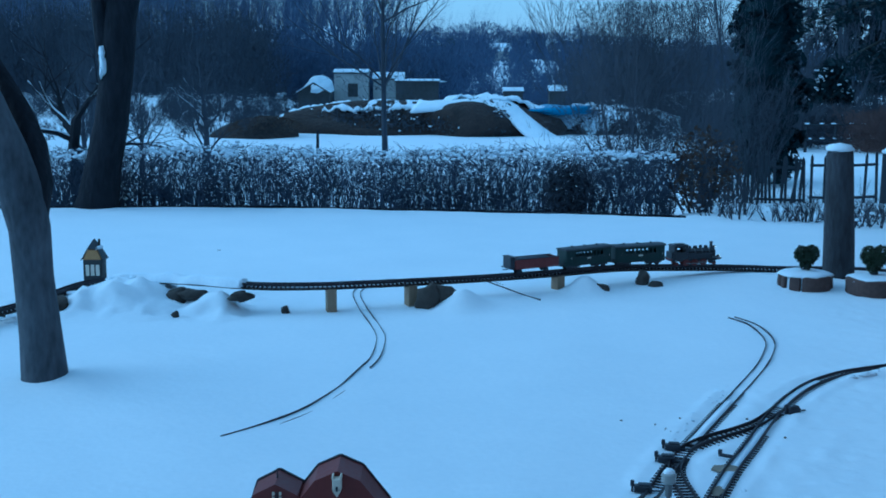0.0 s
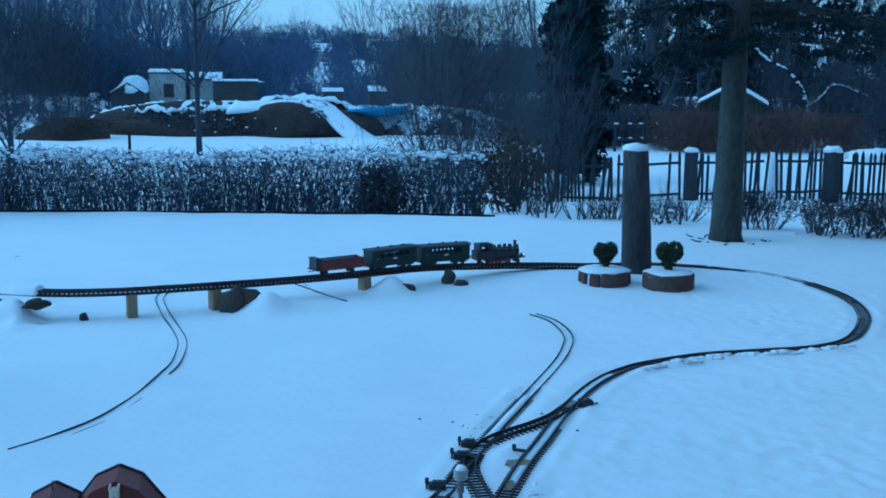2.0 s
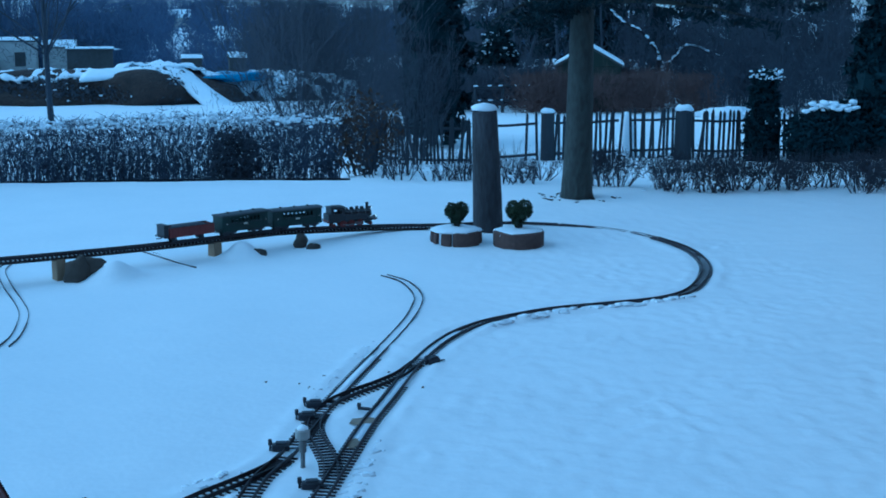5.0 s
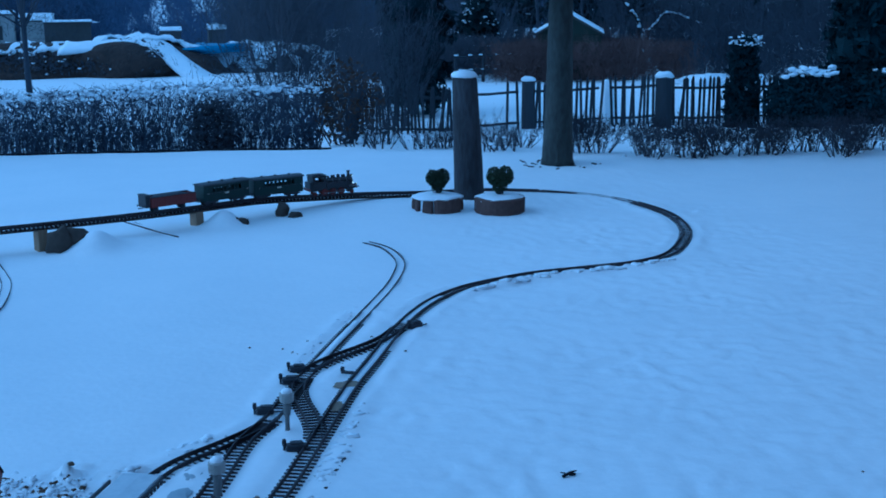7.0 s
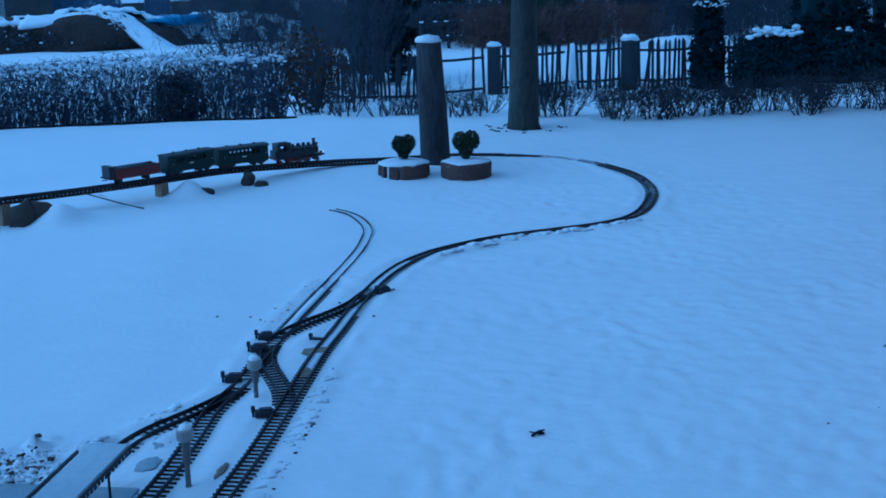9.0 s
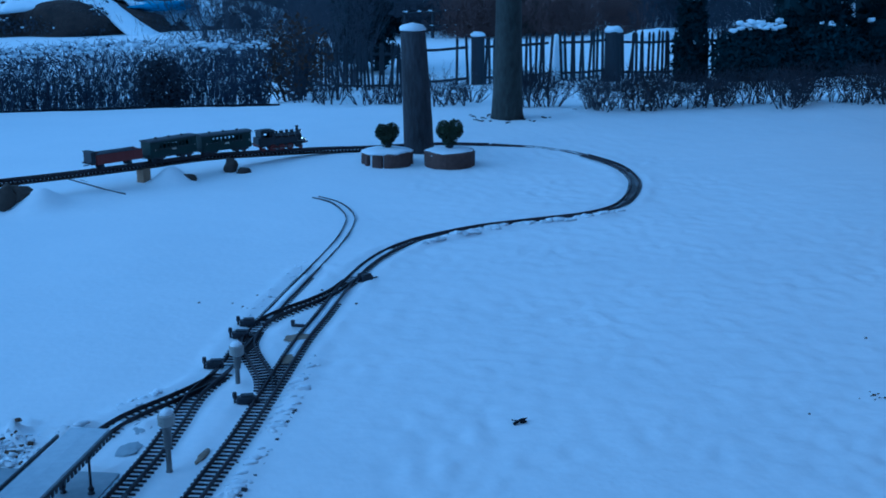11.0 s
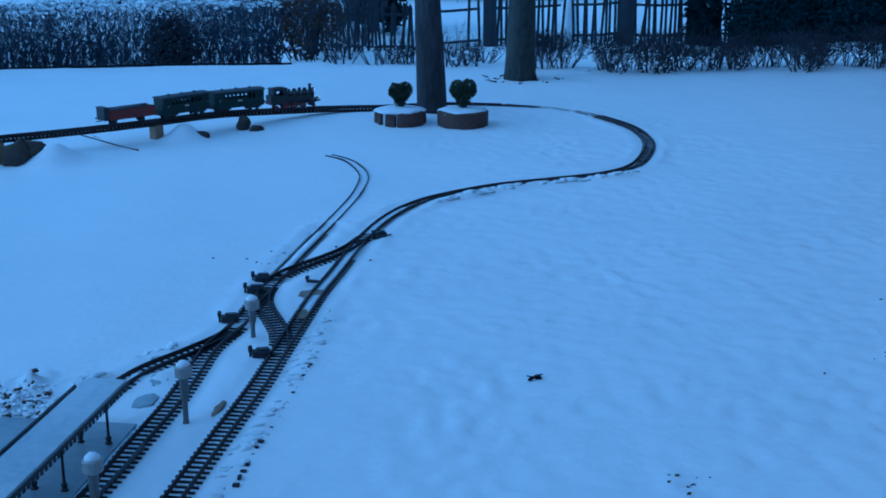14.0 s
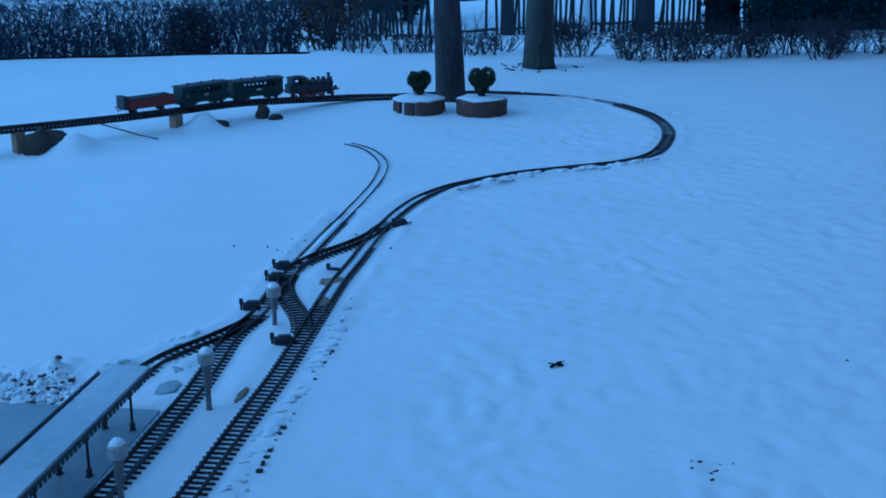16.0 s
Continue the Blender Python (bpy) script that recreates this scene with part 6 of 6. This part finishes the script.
# ---------------------------------------------------------------- twigs and crumbs on the snow
rng = random.Random(151)
solo("fallen_twig", Geo().tube([(0, 0, 0.004), (0.03, 0.01, 0.012), (0.055, 0.03, 0.006)], (0.005, 0.004, 0.002), 6).tube([(0.02, 0.005, 0.008), (0.0, 0.02, 0.01)], (0.003, 0.002), 5).blob((0.035, 0.01, 0.004), (0.012, 0.008, 0.006), rng, 7, 5), BARK_DARK, "small dark fallen twig on the snow", "twig", m=pose(1.342, 3.445, snow_height(1.36, 3.445)))
for x, y, s, n in ((1.49, 2.70, 0.05, 9), (-1.75, 9.31, 0.02, 2), (1.02, 4.85, 0.10, 3), (0.80, 5.05, 0.12, 8), (0.45, 3.45, 0.05, 4), (2.55, 3.30, 0.035, 9), (2.6, 3.4, 0.5, 3)):
    for k in range(n):
        px, py, r = x + rng.gauss(0, s), y + rng.gauss(0, s * 0.6), rng.uniform(0.002, 0.006)
        solo("soil_crumb", Geo().blob((0, 0, 0), (r * 1.4, r, r * 0.8), rng, 6, 4, 0.3), SOIL, "crumb of dark soil on the snow", "crumb", group="soil crumbs", m=pose(px, py, snow_height(px, py) + r * 0.3))

rng = random.Random(161)
soil, crumbs, clods = Geo(), Geo(), Geo()
nu, nv = 64, 20
vs = []
for i in range(nu):
    for j in range(nv):
        x, w = -0.70 + 0.80 * i / (nu - 1), 0.005 + 0.20 * j / (nv - 1)
        y = 3.575 - 0.40 * (x + 0.11) + w
        fade = smoothstep(0.2, 0.06, w) * smoothstep(0.10, -0.04, x)
        vs.append((x, y, snow_height(x, y) - 0.018 + 0.0125 * fade + 0.016 * fade * noise.noise(Vector((x * 15, y * 15, 2)))))
soil.add(vs, [(i * nv + j, (i + 1) * nv + j, (i + 1) * nv + j + 1, i * nv + j + 1) for i in range(nu - 1) for j in range(nv - 1)])
solo("soil_patch", soil, SOIL, "bare earth showing through broken snow by the yard", "soil", True)
for k in range(1100):
    x, w = rng.uniform(-0.75, -0.05), abs(rng.gauss(0.05, 0.07)) + 0.01
    y = 3.575 - 0.40 * (x + 0.11) + w
    r = rng.uniform(0.002, 0.011) * rng.uniform(0.4, 1.0)
    (crumbs if k % 5 else clods).blob((x, y, snow_height(x, y) + r * 0.4), (r * 1.3, r, r * 0.8), rng, 7, 5, 0.4)
solo("snow_crumbs", crumbs, SNOW_CAP, "crumbs of broken snow along the yard's edge", "snow", True, "stuff")
solo("soil_crumbs", clods, SOIL, "small clods of earth among the broken snow", "soil", True, "stuff")

# ---------------------------------------------------------------- unseen walls added to darken the near and right-hand snow
for name, c, s in (("wall_south", (-0.1, -2.6, 3.6), (9.4, 0.3, 7.4)), ("wall_east", (4.75, 1.3, 2.9), (0.3, 8.1, 6.0))):
    solo(name, Geo().box(c, s, c=0.01), SHADE_WALL, "unseen plain brick wall added to shade the snow", "wall", kind="structure")
# added just outside the view; keeps sky light off the right-hand lawn
solo("wall_northeast", Geo().box((0, 0, 0), (5.2, 0.3, 5.6), c=0.01), SHADE_WALL, "unseen plain brick wall added to shade the right-hand lawn", "wall", kind="structure", m=pose(6.35, 7.62, 2.4, 0, 0, 56.2))
